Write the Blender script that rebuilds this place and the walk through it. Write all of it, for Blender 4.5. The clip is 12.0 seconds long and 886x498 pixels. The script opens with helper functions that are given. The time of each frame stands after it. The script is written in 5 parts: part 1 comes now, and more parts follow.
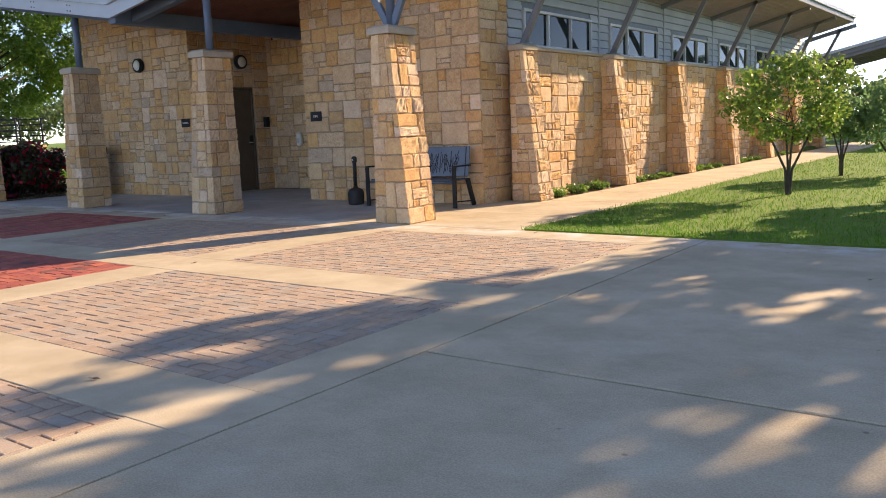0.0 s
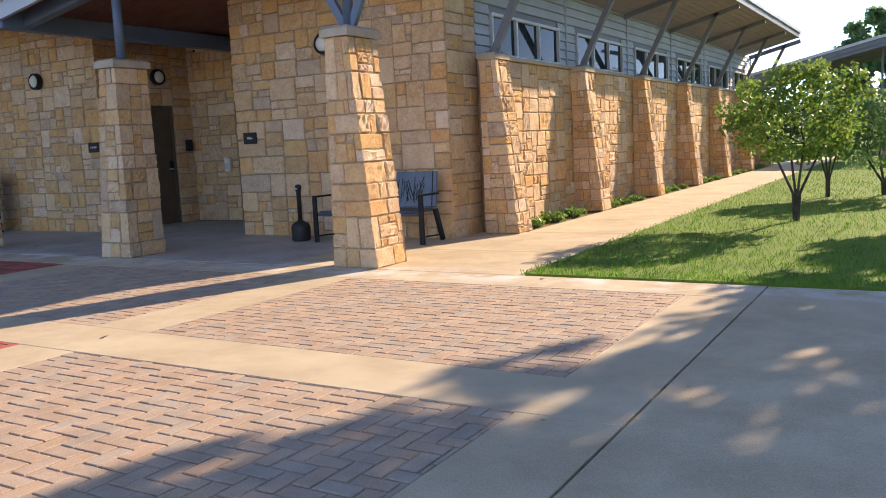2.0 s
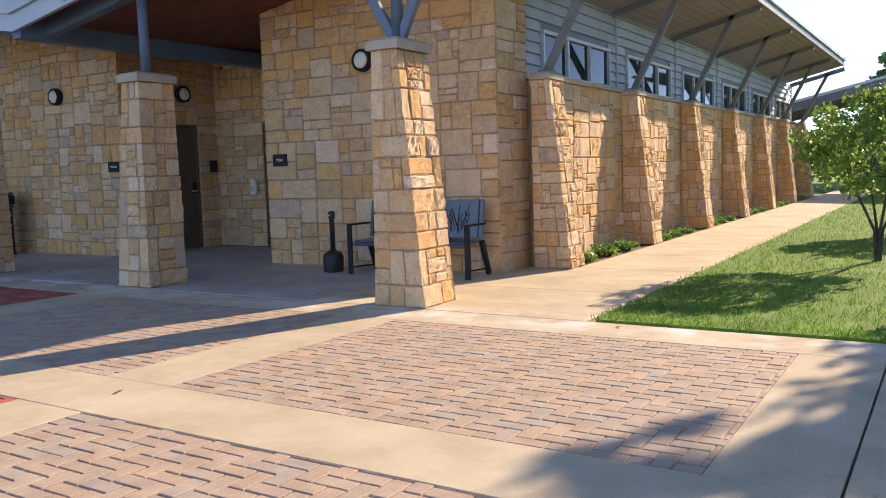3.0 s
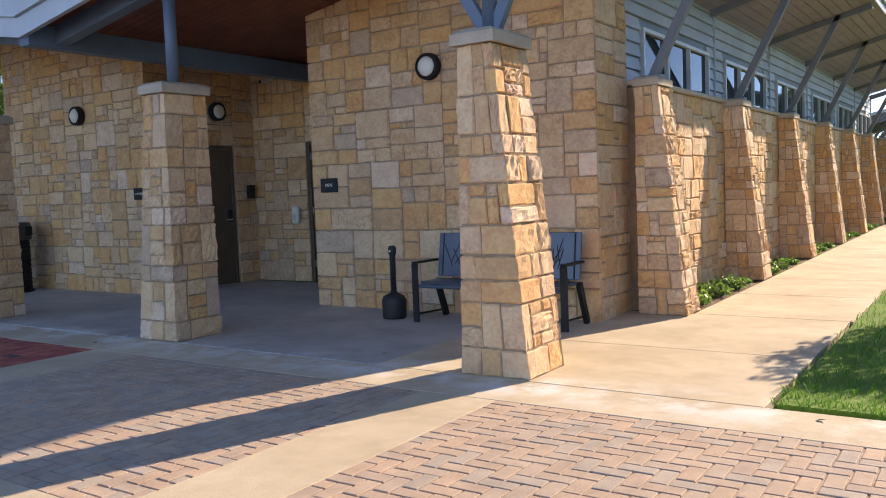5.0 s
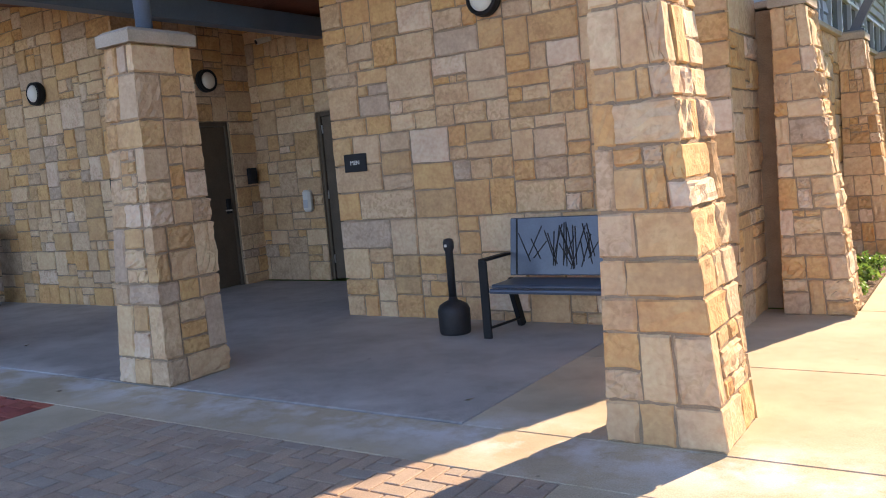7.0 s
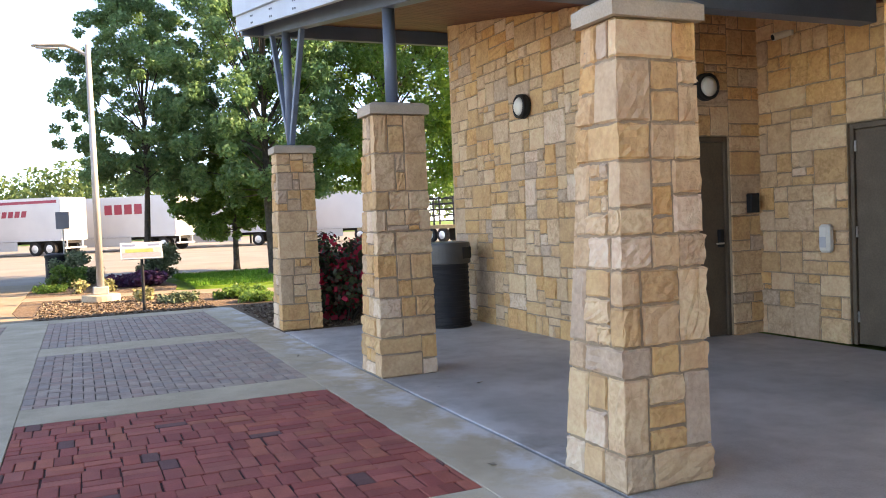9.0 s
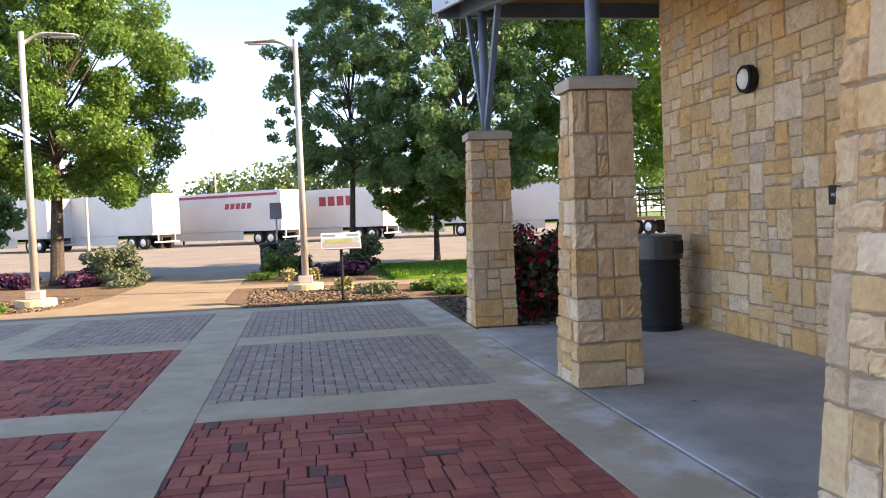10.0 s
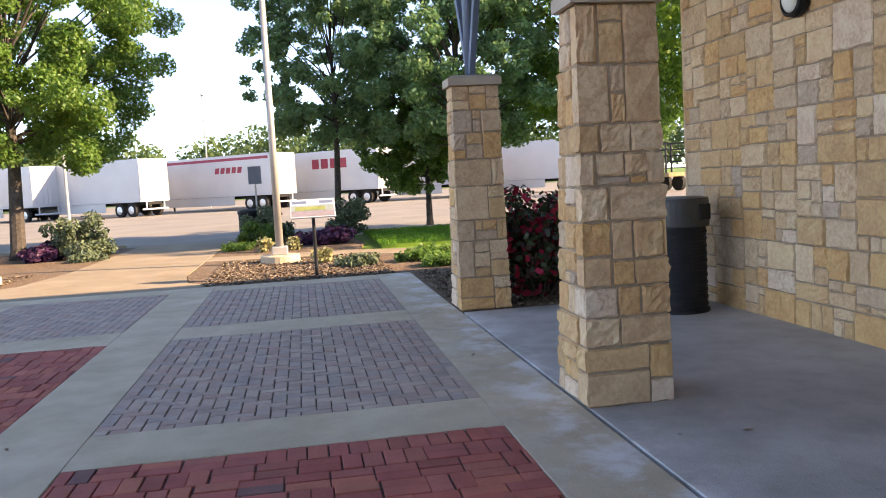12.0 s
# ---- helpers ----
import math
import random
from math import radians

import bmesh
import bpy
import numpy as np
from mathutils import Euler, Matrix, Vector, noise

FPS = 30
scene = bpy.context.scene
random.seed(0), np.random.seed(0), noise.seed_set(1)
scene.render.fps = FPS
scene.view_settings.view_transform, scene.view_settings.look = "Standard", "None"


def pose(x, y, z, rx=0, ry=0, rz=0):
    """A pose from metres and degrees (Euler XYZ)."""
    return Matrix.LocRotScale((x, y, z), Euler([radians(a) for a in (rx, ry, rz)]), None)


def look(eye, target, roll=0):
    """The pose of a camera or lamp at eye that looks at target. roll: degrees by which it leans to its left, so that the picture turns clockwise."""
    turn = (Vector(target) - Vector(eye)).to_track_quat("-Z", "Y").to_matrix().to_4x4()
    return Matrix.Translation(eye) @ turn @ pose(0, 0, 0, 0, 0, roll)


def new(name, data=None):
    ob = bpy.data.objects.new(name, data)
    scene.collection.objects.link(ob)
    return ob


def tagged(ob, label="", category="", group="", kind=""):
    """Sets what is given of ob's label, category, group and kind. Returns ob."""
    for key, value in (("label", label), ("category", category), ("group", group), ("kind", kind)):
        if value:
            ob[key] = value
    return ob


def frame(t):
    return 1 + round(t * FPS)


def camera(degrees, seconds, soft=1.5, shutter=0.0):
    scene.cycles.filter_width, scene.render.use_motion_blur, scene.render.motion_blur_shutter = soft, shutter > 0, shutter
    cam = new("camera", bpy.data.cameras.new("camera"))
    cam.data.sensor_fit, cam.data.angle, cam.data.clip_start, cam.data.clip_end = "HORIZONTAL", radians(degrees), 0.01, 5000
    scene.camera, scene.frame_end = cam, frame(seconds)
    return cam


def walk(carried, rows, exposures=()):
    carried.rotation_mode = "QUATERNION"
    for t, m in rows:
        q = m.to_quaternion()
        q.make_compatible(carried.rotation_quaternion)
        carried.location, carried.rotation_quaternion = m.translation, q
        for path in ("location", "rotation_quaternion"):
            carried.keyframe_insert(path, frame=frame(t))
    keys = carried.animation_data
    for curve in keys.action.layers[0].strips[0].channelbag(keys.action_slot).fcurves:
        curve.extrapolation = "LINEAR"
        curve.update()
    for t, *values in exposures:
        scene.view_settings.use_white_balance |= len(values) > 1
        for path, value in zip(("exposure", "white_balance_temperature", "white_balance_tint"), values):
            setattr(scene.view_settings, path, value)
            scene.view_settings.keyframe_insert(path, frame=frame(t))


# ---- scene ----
U = 0.92  # metres to one unit of the plan below
cam = camera(56.4, 12.0, soft=1.0)
PATH = [
    (0, (-0.084, 0.139, 1.345), (-1.261, 1.73, 1.053), -2.2),
    (0.5, (-0.536, 0.459, 1.37), (-1.711, 2.054, 1.097), -3.4),
    (1, (-0.92, 0.801, 1.377), (-2.069, 2.418, 1.119), -4.3),
    (1.5, (-1.404, 1.161, 1.371), (-2.48, 2.827, 1.111), -3.9),
    (2, (-1.838, 1.519, 1.38), (-2.861, 3.219, 1.13), -2.8),
    (2.5, (-2.285, 1.856, 1.411), (-3.305, 3.562, 1.187), -2.1),
    (3, (-2.719, 2.188, 1.416), (-3.775, 3.876, 1.225), -1.8),
    (3.5, (-3.105, 2.529, 1.452), (-4.21, 4.188, 1.295), -1.5),
    (3.7, (-3.267, 2.669, 1.464), (-4.385, 4.321, 1.318), -1.5),
    (5.3, (-4.54, 3.813, 1.538), (-5.664, 5.462, 1.401), -2.7),
    (5.5, (-4.733, 3.999, 1.554), (-5.864, 5.643, 1.416), -3.3),
    (6, (-5.312, 4.302, 1.554), (-6.434, 5.95, 1.391), -4.2),
    (6.5, (-5.785, 4.676, 1.527), (-6.896, 6.328, 1.338), -4.9),
    (6.7, (-5.955, 4.87, 1.533), (-7.062, 6.524, 1.336), -5.0),
    (8.3, (-7.313, 6.169, 1.563), (-8.802, 7.494, 1.396), -4.6),
    (8.5, (-7.468, 6.213, 1.565), (-9.073, 7.398, 1.431), -4.3),
    (8.8, (-7.668, 6.362, 1.58), (-9.423, 7.316, 1.503), -2.4),
    (9, (-7.814, 6.46, 1.588), (-9.644, 7.264, 1.515), -2.3),
    (9.5, (-8.245, 6.619, 1.599), (-10.175, 7.143, 1.547), -1.9),
    (10, (-8.65, 6.799, 1.575), (-10.62, 7.136, 1.5), -2.2),
    (10.5, (-9.122, 6.941, 1.556), (-11.106, 7.16, 1.436), -2.4),
    (11, (-9.571, 7.093, 1.575), (-11.556, 7.286, 1.435), -2.6),
    (11.5, (-10.017, 7.276, 1.603), (-12.0, 7.487, 1.453), -2.9),
    (12, (-10.468, 7.387, 1.587), (-12.433, 7.716, 1.418), -3.2),
]
EXPOSURES = [(0.0, 1.58, 8900, 20), (1.5, 1.6, 8600, 20), (2.5, 1.53, 8000, 19), (5.0, 1.58, 7600, 18), (6.7, 1.8, 7900, 20), (8.3, 2.95, 10600, 22), (9.0, 2.78, 10100, 20), (10.0, 2.36, 9600, 20), (12.0, 2.38, 9400, 21)]
walk(cam, [(t, look([c * U for c in eye], [c * U for c in target], roll)) for t, eye, target, roll in PATH], EXPOSURES)

# ---- sun and sky ----
SUN_EL, SUN_AZ = radians(24.0), math.atan2(0.312, 0.950)
sun_way = Vector((math.sin(SUN_AZ) * math.cos(SUN_EL), math.cos(SUN_AZ) * math.cos(SUN_EL), math.sin(SUN_EL)))
world = bpy.data.worlds.new("sky")
scene.world = world
world.use_nodes = True
wn = world.node_tree.nodes
sky = wn.new("ShaderNodeTexSky")
sky.sky_type = "NISHITA"
sky.sun_disc = False
sky.sun_elevation, sky.sun_rotation = SUN_EL, SUN_AZ
sky.air_density, sky.dust_density, sky.ozone_density = 0.45, 0.0, 3.0
wn["Background"].inputs["Strength"].default_value = 0.15
world.node_tree.links.new(sky.outputs["Color"], wn["Background"].inputs["Color"])
sun = new("sun", bpy.data.lights.new("sun", "SUN"))
sun.data.energy, sun.data.angle, sun.data.color = 3.1, radians(0.53), (1.0, 0.90, 0.75)
sun.matrix_world = look(sun_way * 50, (0, 0, 0))

# ---- materials ----


def material(name, colours, scale=6.0, fine=60.0, rough=0.85, bump=0.3, metal=0.0, pieces="", contrast=0.35, translucent=0.0, spec=0.4, mottle=0.0, stain=0.0, salt=None):
    """Colours: two or more shades. pieces: '' one surface, 'object' a shade an object, 'island' a shade a loose piece."""
    m = bpy.data.materials.new(name)
    m.use_nodes = True
    nt = m.node_tree
    n, l = nt.nodes, nt.links
    b = n["Principled BSDF"]
    b.inputs["Roughness"].default_value, b.inputs["Metallic"].default_value = rough, metal
    b.inputs["Specular IOR Level"].default_value = spec
    g = n.new("ShaderNodeNewGeometry")
    big, small = n.new("ShaderNodeTexNoise"), n.new("ShaderNodeTexNoise")
    for t, s, d in ((big, scale, 3.0), (small, fine, 5.0)):
        l.new(g.outputs["Position"], t.inputs["Vector"])
        t.inputs["Scale"].default_value, t.inputs["Detail"].default_value = s, d
    ramp = n.new("ShaderNodeValToRGB")
    ramp.color_ramp.interpolation = "CONSTANT" if pieces else "LINEAR"
    for i, c in enumerate(colours):
        at = i / len(colours) if pieces else 0.3 + 0.4 * i / max(1, len(colours) - 1)
        e = ramp.color_ramp.elements[i] if i < 2 else ramp.color_ramp.elements.new(at)
        e.position, e.color = at, (*c, 1)
    if pieces == "object":
        l.new(n.new("ShaderNodeObjectInfo").outputs["Random"], ramp.inputs["Fac"])
    elif pieces == "island":
        l.new(g.outputs["Random Per Island"], ramp.inputs["Fac"])
    else:
        l.new(big.outputs["Fac"], ramp.inputs["Fac"])
    # grain and stains darken or lighten the shade
    mix1, mix2 = n.new("ShaderNodeMix"), n.new("ShaderNodeMix")
    for mx, t, amount in ((mix1, big, contrast if pieces else contrast * 0.3), (mix2, small, contrast)):
        mx.data_type, mx.blend_type = "RGBA", "OVERLAY"
        mx.inputs["Factor"].default_value = amount
        l.new(t.outputs["Fac"], mx.inputs["B"])
    shade = ramp.outputs["Color"]
    vein = None
    if mottle:
        # some pieces are pitted and veined, more or less by chance
        vein, mask, twist, pick, mm = n.new("ShaderNodeTexNoise"), n.new("ShaderNodeMapRange"), n.new("ShaderNodeMath"), n.new("ShaderNodeMath"), n.new("ShaderNodeMix")
        l.new(g.outputs["Position"], vein.inputs["Vector"])
        vein.inputs["Scale"].default_value, vein.inputs["Detail"].default_value, vein.inputs["Distortion"].default_value = 17.0, 5.0, 1.2
        mask.inputs["From Min"].default_value, mask.inputs["From Max"].default_value = 0.46, 0.62
        l.new(vein.outputs["Fac"], mask.inputs["Value"])
        twist.operation, twist.inputs[1].default_value = "MULTIPLY", 37.7
        l.new(ramp.inputs["Fac"].links[0].from_socket, twist.inputs[0])
        pick.operation = "FRACT"
        l.new(twist.outputs["Value"], pick.inputs[0])
        force = n.new("ShaderNodeMath")
        force.operation = "MULTIPLY"
        l.new(pick.outputs["Value"], force.inputs[0])
        l.new(mask.outputs["Result"], force.inputs[1])
        scale_ = n.new("ShaderNodeMath")
        scale_.operation, scale_.inputs[1].default_value = "MULTIPLY", mottle
        l.new(force.outputs["Value"], scale_.inputs[0])
        mm.data_type, mm.blend_type = "RGBA", "MULTIPLY"
        mm.inputs["B"].default_value = (0.62, 0.52, 0.42, 1)
        l.new(scale_.outputs["Value"], mm.inputs["Factor"])
        l.new(shade, mm.inputs["A"])
        shade = mm.outputs["Result"]
    if stain:
        # cloudy wear, pale salt bloom and small dark spots
        cloud, bloom, spot = n.new("ShaderNodeTexNoise"), n.new("ShaderNodeTexNoise"), n.new("ShaderNodeTexVoronoi")
        for t, sc, de in ((cloud, 3.2, 9.0), (bloom, 0.85, 8.0)):
            l.new(g.outputs["Position"], t.inputs["Vector"])
            t.inputs["Scale"].default_value, t.inputs["Detail"].default_value, t.inputs["Roughness"].default_value = sc, de, 0.68
        l.new(g.outputs["Position"], spot.inputs["Vector"])
        spot.inputs["Scale"].default_value = 2.6
        for src, lo, hi, t0, t1, blend, colour in ((cloud.outputs["Fac"], 0.42, 0.66, 0.0, stain, "MULTIPLY", (0.72, 0.69, 0.65, 1)), (bloom.outputs["Fac"], 0.56, 0.72, 0.0, stain * 0.8, "SCREEN", (0.22, 0.21, 0.20, 1)), (spot.outputs["Distance"], 0.02, 0.045, stain * 1.2, 0.0, "MULTIPLY", (0.35, 0.32, 0.3, 1))):
            mr, mx = n.new("ShaderNodeMapRange"), n.new("ShaderNodeMix")
            mr.inputs["From Min"].default_value, mr.inputs["From Max"].default_value = lo, hi
            mr.inputs["To Min"].default_value, mr.inputs["To Max"].default_value = t0, t1
            l.new(src, mr.inputs["Value"])
            mx.data_type, mx.blend_type = "RGBA", blend
            mx.inputs["B"].default_value = colour
            l.new(mr.outputs["Result"], mx.inputs["Factor"])
            l.new(shade, mx.inputs["A"])
            shade = mx.outputs["Result"]
    if salt:
        # white salt bloom along the foot of the colonnade
        xyz, off, near, frost, both, mx = n.new("ShaderNodeSeparateXYZ"), n.new("ShaderNodeMath"), n.new("ShaderNodeMapRange"), n.new("ShaderNodeMapRange"), n.new("ShaderNodeMath"), n.new("ShaderNodeMix")
        wisp = n.new("ShaderNodeTexNoise")
        l.new(g.outputs["Position"], wisp.inputs["Vector"])
        wisp.inputs["Scale"].default_value, wisp.inputs["Detail"].default_value, wisp.inputs["Roughness"].default_value = 2.4, 9.0, 0.66
        l.new(g.outputs["Position"], xyz.inputs["Vector"])
        off.operation, off.inputs[1].default_value = "SUBTRACT", salt[0] * U
        l.new(xyz.outputs["Y"], off.inputs[0])
        far = n.new("ShaderNodeMath")
        far.operation = "ABSOLUTE"
        l.new(off.outputs["Value"], far.inputs[0])
        near.inputs["From Min"].default_value, near.inputs["From Max"].default_value = 0.05, salt[1] * U
        near.inputs["To Min"].default_value, near.inputs["To Max"].default_value = 0.85, 0.0
        l.new(far.outputs["Value"], near.inputs["Value"])
        frost.inputs["From Min"].default_value, frost.inputs["From Max"].default_value = 0.46, 0.60
        l.new(wisp.outputs["Fac"], frost.inputs["Value"])
        both.operation = "MULTIPLY"
        l.new(near.outputs["Result"], both.inputs[0])
        l.new(frost.outputs["Result"], both.inputs[1])
        mx.data_type = "RGBA"
        mx.inputs["B"].default_value = (0.72, 0.70, 0.66, 1)
        l.new(both.outputs["Value"], mx.inputs["Factor"])
        l.new(shade, mx.inputs["A"])
        shade = mx.outputs["Result"]
    l.new(shade, mix1.inputs["A"])
    l.new(mix1.outputs["Result"], mix2.inputs["A"])
    l.new(mix2.outputs["Result"], b.inputs["Base Color"])
    if bump:
        bp = n.new("ShaderNodeBump")
        bp.inputs["Strength"].default_value, bp.inputs["Distance"].default_value = bump, 0.02
        l.new(small.outputs["Fac"], bp.inputs["Height"])
        if vein:
            # chisel marks and pits under the fine grain
            deep = n.new("ShaderNodeBump")
            deep.inputs["Strength"].default_value, deep.inputs["Distance"].default_value = 0.42, 0.02
            l.new(vein.outputs["Fac"], deep.inputs["Height"])
            l.new(deep.outputs["Normal"], bp.inputs["Normal"])
        l.new(bp.outputs["Normal"], b.inputs["Normal"])
    if translucent:
        tr, ms = n.new("ShaderNodeBsdfTranslucent"), n.new("ShaderNodeMixShader")
        ms.inputs["Fac"].default_value = translucent
        l.new(mix2.outputs["Result"], tr.inputs["Color"])
        l.new(b.outputs["BSDF"], ms.inputs[1])
        l.new(tr.outputs["BSDF"], ms.inputs[2])
        l.new(ms.outputs["Shader"], n["Material Output"].inputs["Surface"])
    return m


STONES = [(0.689, 0.465, 0.278), (0.675, 0.397, 0.176), (0.649, 0.420, 0.238), (0.623, 0.386, 0.191), (0.726, 0.512, 0.315), (0.611, 0.401, 0.233), (0.649, 0.449, 0.283), (0.682, 0.424, 0.212), (0.571, 0.351, 0.176), (0.714, 0.493, 0.294), (0.635, 0.401, 0.221), (0.667, 0.379, 0.171), (0.585, 0.401, 0.253), (0.675, 0.465, 0.283), (0.635, 0.379, 0.182), (0.701, 0.477, 0.273), (0.680, 0.385, 0.165), (0.731, 0.537, 0.378), (0.546, 0.394, 0.276)]
stone_mat = material("limestone", STONES, 7, 30, 0.9, 0.3, pieces="object", contrast=0.3, mottle=0.5)
stone_far_mat = material("limestone_joined", STONES, 7, 30, 0.9, 0.3, pieces="island", contrast=0.3, mottle=0.5)
mortar_mat = material("mortar", [(0.30, 0.215, 0.14), (0.37, 0.27, 0.18)], 8, 120, 0.95, 0.4)
cap_mat = material("cast_stone", [(0.42, 0.345, 0.26), (0.48, 0.40, 0.31)], 5, 90, 0.9, 0.2, contrast=0.25)
concrete_mat = material("concrete", [(0.53, 0.43, 0.29), (0.61, 0.505, 0.355)], 1.3, 130, 0.85, 0.06, contrast=0.45, stain=0.55, salt=(9.05, 0.55))
porch_mat = material("porch_concrete", [(0.42, 0.405, 0.37), (0.51, 0.49, 0.45)], 1.1, 110, 0.65, 0.08, contrast=0.45, stain=0.7, salt=(9.05, 0.5))
joint_mats = {k: material("joint_sand_" + k, [c, tuple(1.4 * q for q in c)], 20, 150, 0.95, 0.3) for k, c in (("tan", (0.34, 0.255, 0.19)), ("grey", (0.09, 0.072, 0.06)), ("red", (0.075, 0.036, 0.03)))}
TANS = [(0.451, 0.328, 0.240), (0.470, 0.348, 0.255), (0.431, 0.322, 0.245), (0.412, 0.338, 0.270), (0.475, 0.338, 0.240), (0.446, 0.343, 0.260)]
GREYS = [(0.410, 0.305, 0.247), (0.445, 0.337, 0.268), (0.388, 0.294, 0.236), (0.456, 0.353, 0.278), (0.433, 0.294, 0.231), (0.376, 0.305, 0.257)]
REDS = [(0.450, 0.106, 0.075), (0.388, 0.088, 0.069), (0.500, 0.138, 0.088), (0.413, 0.100, 0.081), (0.463, 0.125, 0.088), (0.400, 0.100, 0.075), (0.488, 0.131, 0.100), (0.425, 0.106, 0.081), (0.362, 0.081, 0.062), (0.450, 0.112, 0.088), (0.413, 0.100, 0.075), (0.475, 0.125, 0.088), (0.419, 0.106, 0.073), (0.361, 0.088, 0.067), (0.465, 0.138, 0.085), (0.384, 0.100, 0.079), (0.431, 0.125, 0.085), (0.372, 0.100, 0.073), (0.454, 0.131, 0.097), (0.395, 0.106, 0.079), (0.337, 0.081, 0.060), (0.190, 0.085, 0.075)]
paver_mats = {}
for key, shades in (("tan", TANS), ("grey", GREYS), ("red", REDS)):
    paver_mats[key] = (material("paver_" + key, shades, 5, 120, 0.85, 0.22, pieces="object"), material("paver_joined_" + key, shades, 5, 120, 0.85, 0.22, pieces="island"))
steel_mat = material("blue_grey_steel", [(0.10, 0.14, 0.20), (0.12, 0.165, 0.23)], 3, 80, 0.45, 0.05, contrast=0.15)
pale_steel_mat = material("pale_flashing", [(0.42, 0.47, 0.52), (0.47, 0.52, 0.57)], 2, 60, 0.4, 0.04, contrast=0.12)
strut_mat = material("grey_strut", [(0.14, 0.155, 0.18), (0.17, 0.188, 0.215)], 3, 80, 0.5, 0.05, contrast=0.15)
soffit_mat = material("stained_soffit", [(0.16, 0.05, 0.03), (0.22, 0.075, 0.045)], 3, 40, 0.6, 0.15, contrast=0.3)
siding_mat = material("grey_siding", [(0.40, 0.43, 0.47), (0.46, 0.49, 0.53)], 2, 70, 0.6, 0.08, contrast=0.15)
frame_mat = material("aluminium_frame", [(0.5, 0.51, 0.52), (0.56, 0.57, 0.58)], 4, 90, 0.4, 0.03, contrast=0.1)
chrome_mat = material("brushed_steel", [(0.55, 0.55, 0.54), (0.62, 0.62, 0.61)], 5, 90, 0.3, 0.02, metal=0.9, contrast=0.1)
black_mat = material("black_metal", [(0.011, 0.011, 0.012), (0.018, 0.018, 0.019)], 5, 90, 0.55, 0.05, contrast=0.2, spec=0.25)
door_mat = material("dark_door", [(0.095, 0.068, 0.045), (0.12, 0.086, 0.057)], 4, 60, 0.5, 0.08)
bark_mat = material("bark", [(0.05, 0.041, 0.034), (0.095, 0.078, 0.064)], 12, 60, 0.95, 0.8)
grass_mat = material("grass_blades", [(0.075, 0.22, 0.018), (0.11, 0.28, 0.022), (0.15, 0.30, 0.03), (0.09, 0.25, 0.02)], 2, 40, 0.7, 0, pieces="island", translucent=0.35)
soil_mat = material("lawn_soil", [(0.10, 0.19, 0.02), (0.15, 0.25, 0.03)], 2, 40, 0.95, 0.5)
leaf_mat = material("oak_leaves", [(0.11, 0.225, 0.05), (0.145, 0.265, 0.06), (0.185, 0.30, 0.068), (0.12, 0.235, 0.052)], 2, 30, 0.4, 0, pieces="island", translucent=0.55)
pale_leaf_mat = material("pale_leaves", [(0.14, 0.27, 0.125), (0.175, 0.31, 0.14), (0.215, 0.345, 0.15), (0.15, 0.28, 0.12)], 2, 30, 0.4, 0, pieces="island", translucent=0.55)
# brighter leaf colours carry the backlit sun on one crown
sunlit_leaf_mat = material("sunlit_lime_leaves", [(0.17, 0.29, 0.05), (0.21, 0.33, 0.06), (0.25, 0.36, 0.07)], 2, 30, 0.4, 0, pieces="island", translucent=0.65)
mulch_mat = material("mulch", [(0.09, 0.05, 0.03), (0.20, 0.13, 0.08), (0.28, 0.20, 0.13)], 25, 120, 0.95, 0.8)
asphalt_mat = material("parking_concrete", [(0.235, 0.205, 0.17), (0.285, 0.25, 0.205)], 0.4, 40, 0.9, 0.15)
path_mat = material("buff_path", [(0.28, 0.215, 0.14), (0.34, 0.265, 0.18)], 1.0, 90, 0.9, 0.1, contrast=0.35, stain=0.4)
# pale mauve includes the haze and glare seen over the wing soffit
wing_soffit_mat = material("hazed_soffit", [(0.20, 0.18, 0.225), (0.24, 0.215, 0.265)], 3, 40, 0.6, 0.1, contrast=0.3)
white_mat = material("white_trailer_paint", [(0.52, 0.52, 0.515), (0.57, 0.57, 0.56)], 0.6, 30, 0.35, 0.02, contrast=0.1)


def glass_material():
    m = bpy.data.materials.new("window_glass")
    m.use_nodes = True
    b = m.node_tree.nodes["Principled BSDF"]
    b.inputs["Base Color"].default_value = (0.016, 0.026, 0.03, 1)
    b.inputs["Roughness"].default_value = 0.03
    b.inputs["Specular IOR Level"].default_value = 0.14
    return m


glass_mat = glass_material()

# ---- building blocks ----
SIGNS = [(sx, sy, sz) for sx in (-1, 1) for sy in (-1, 1) for sz in (-1, 1)]


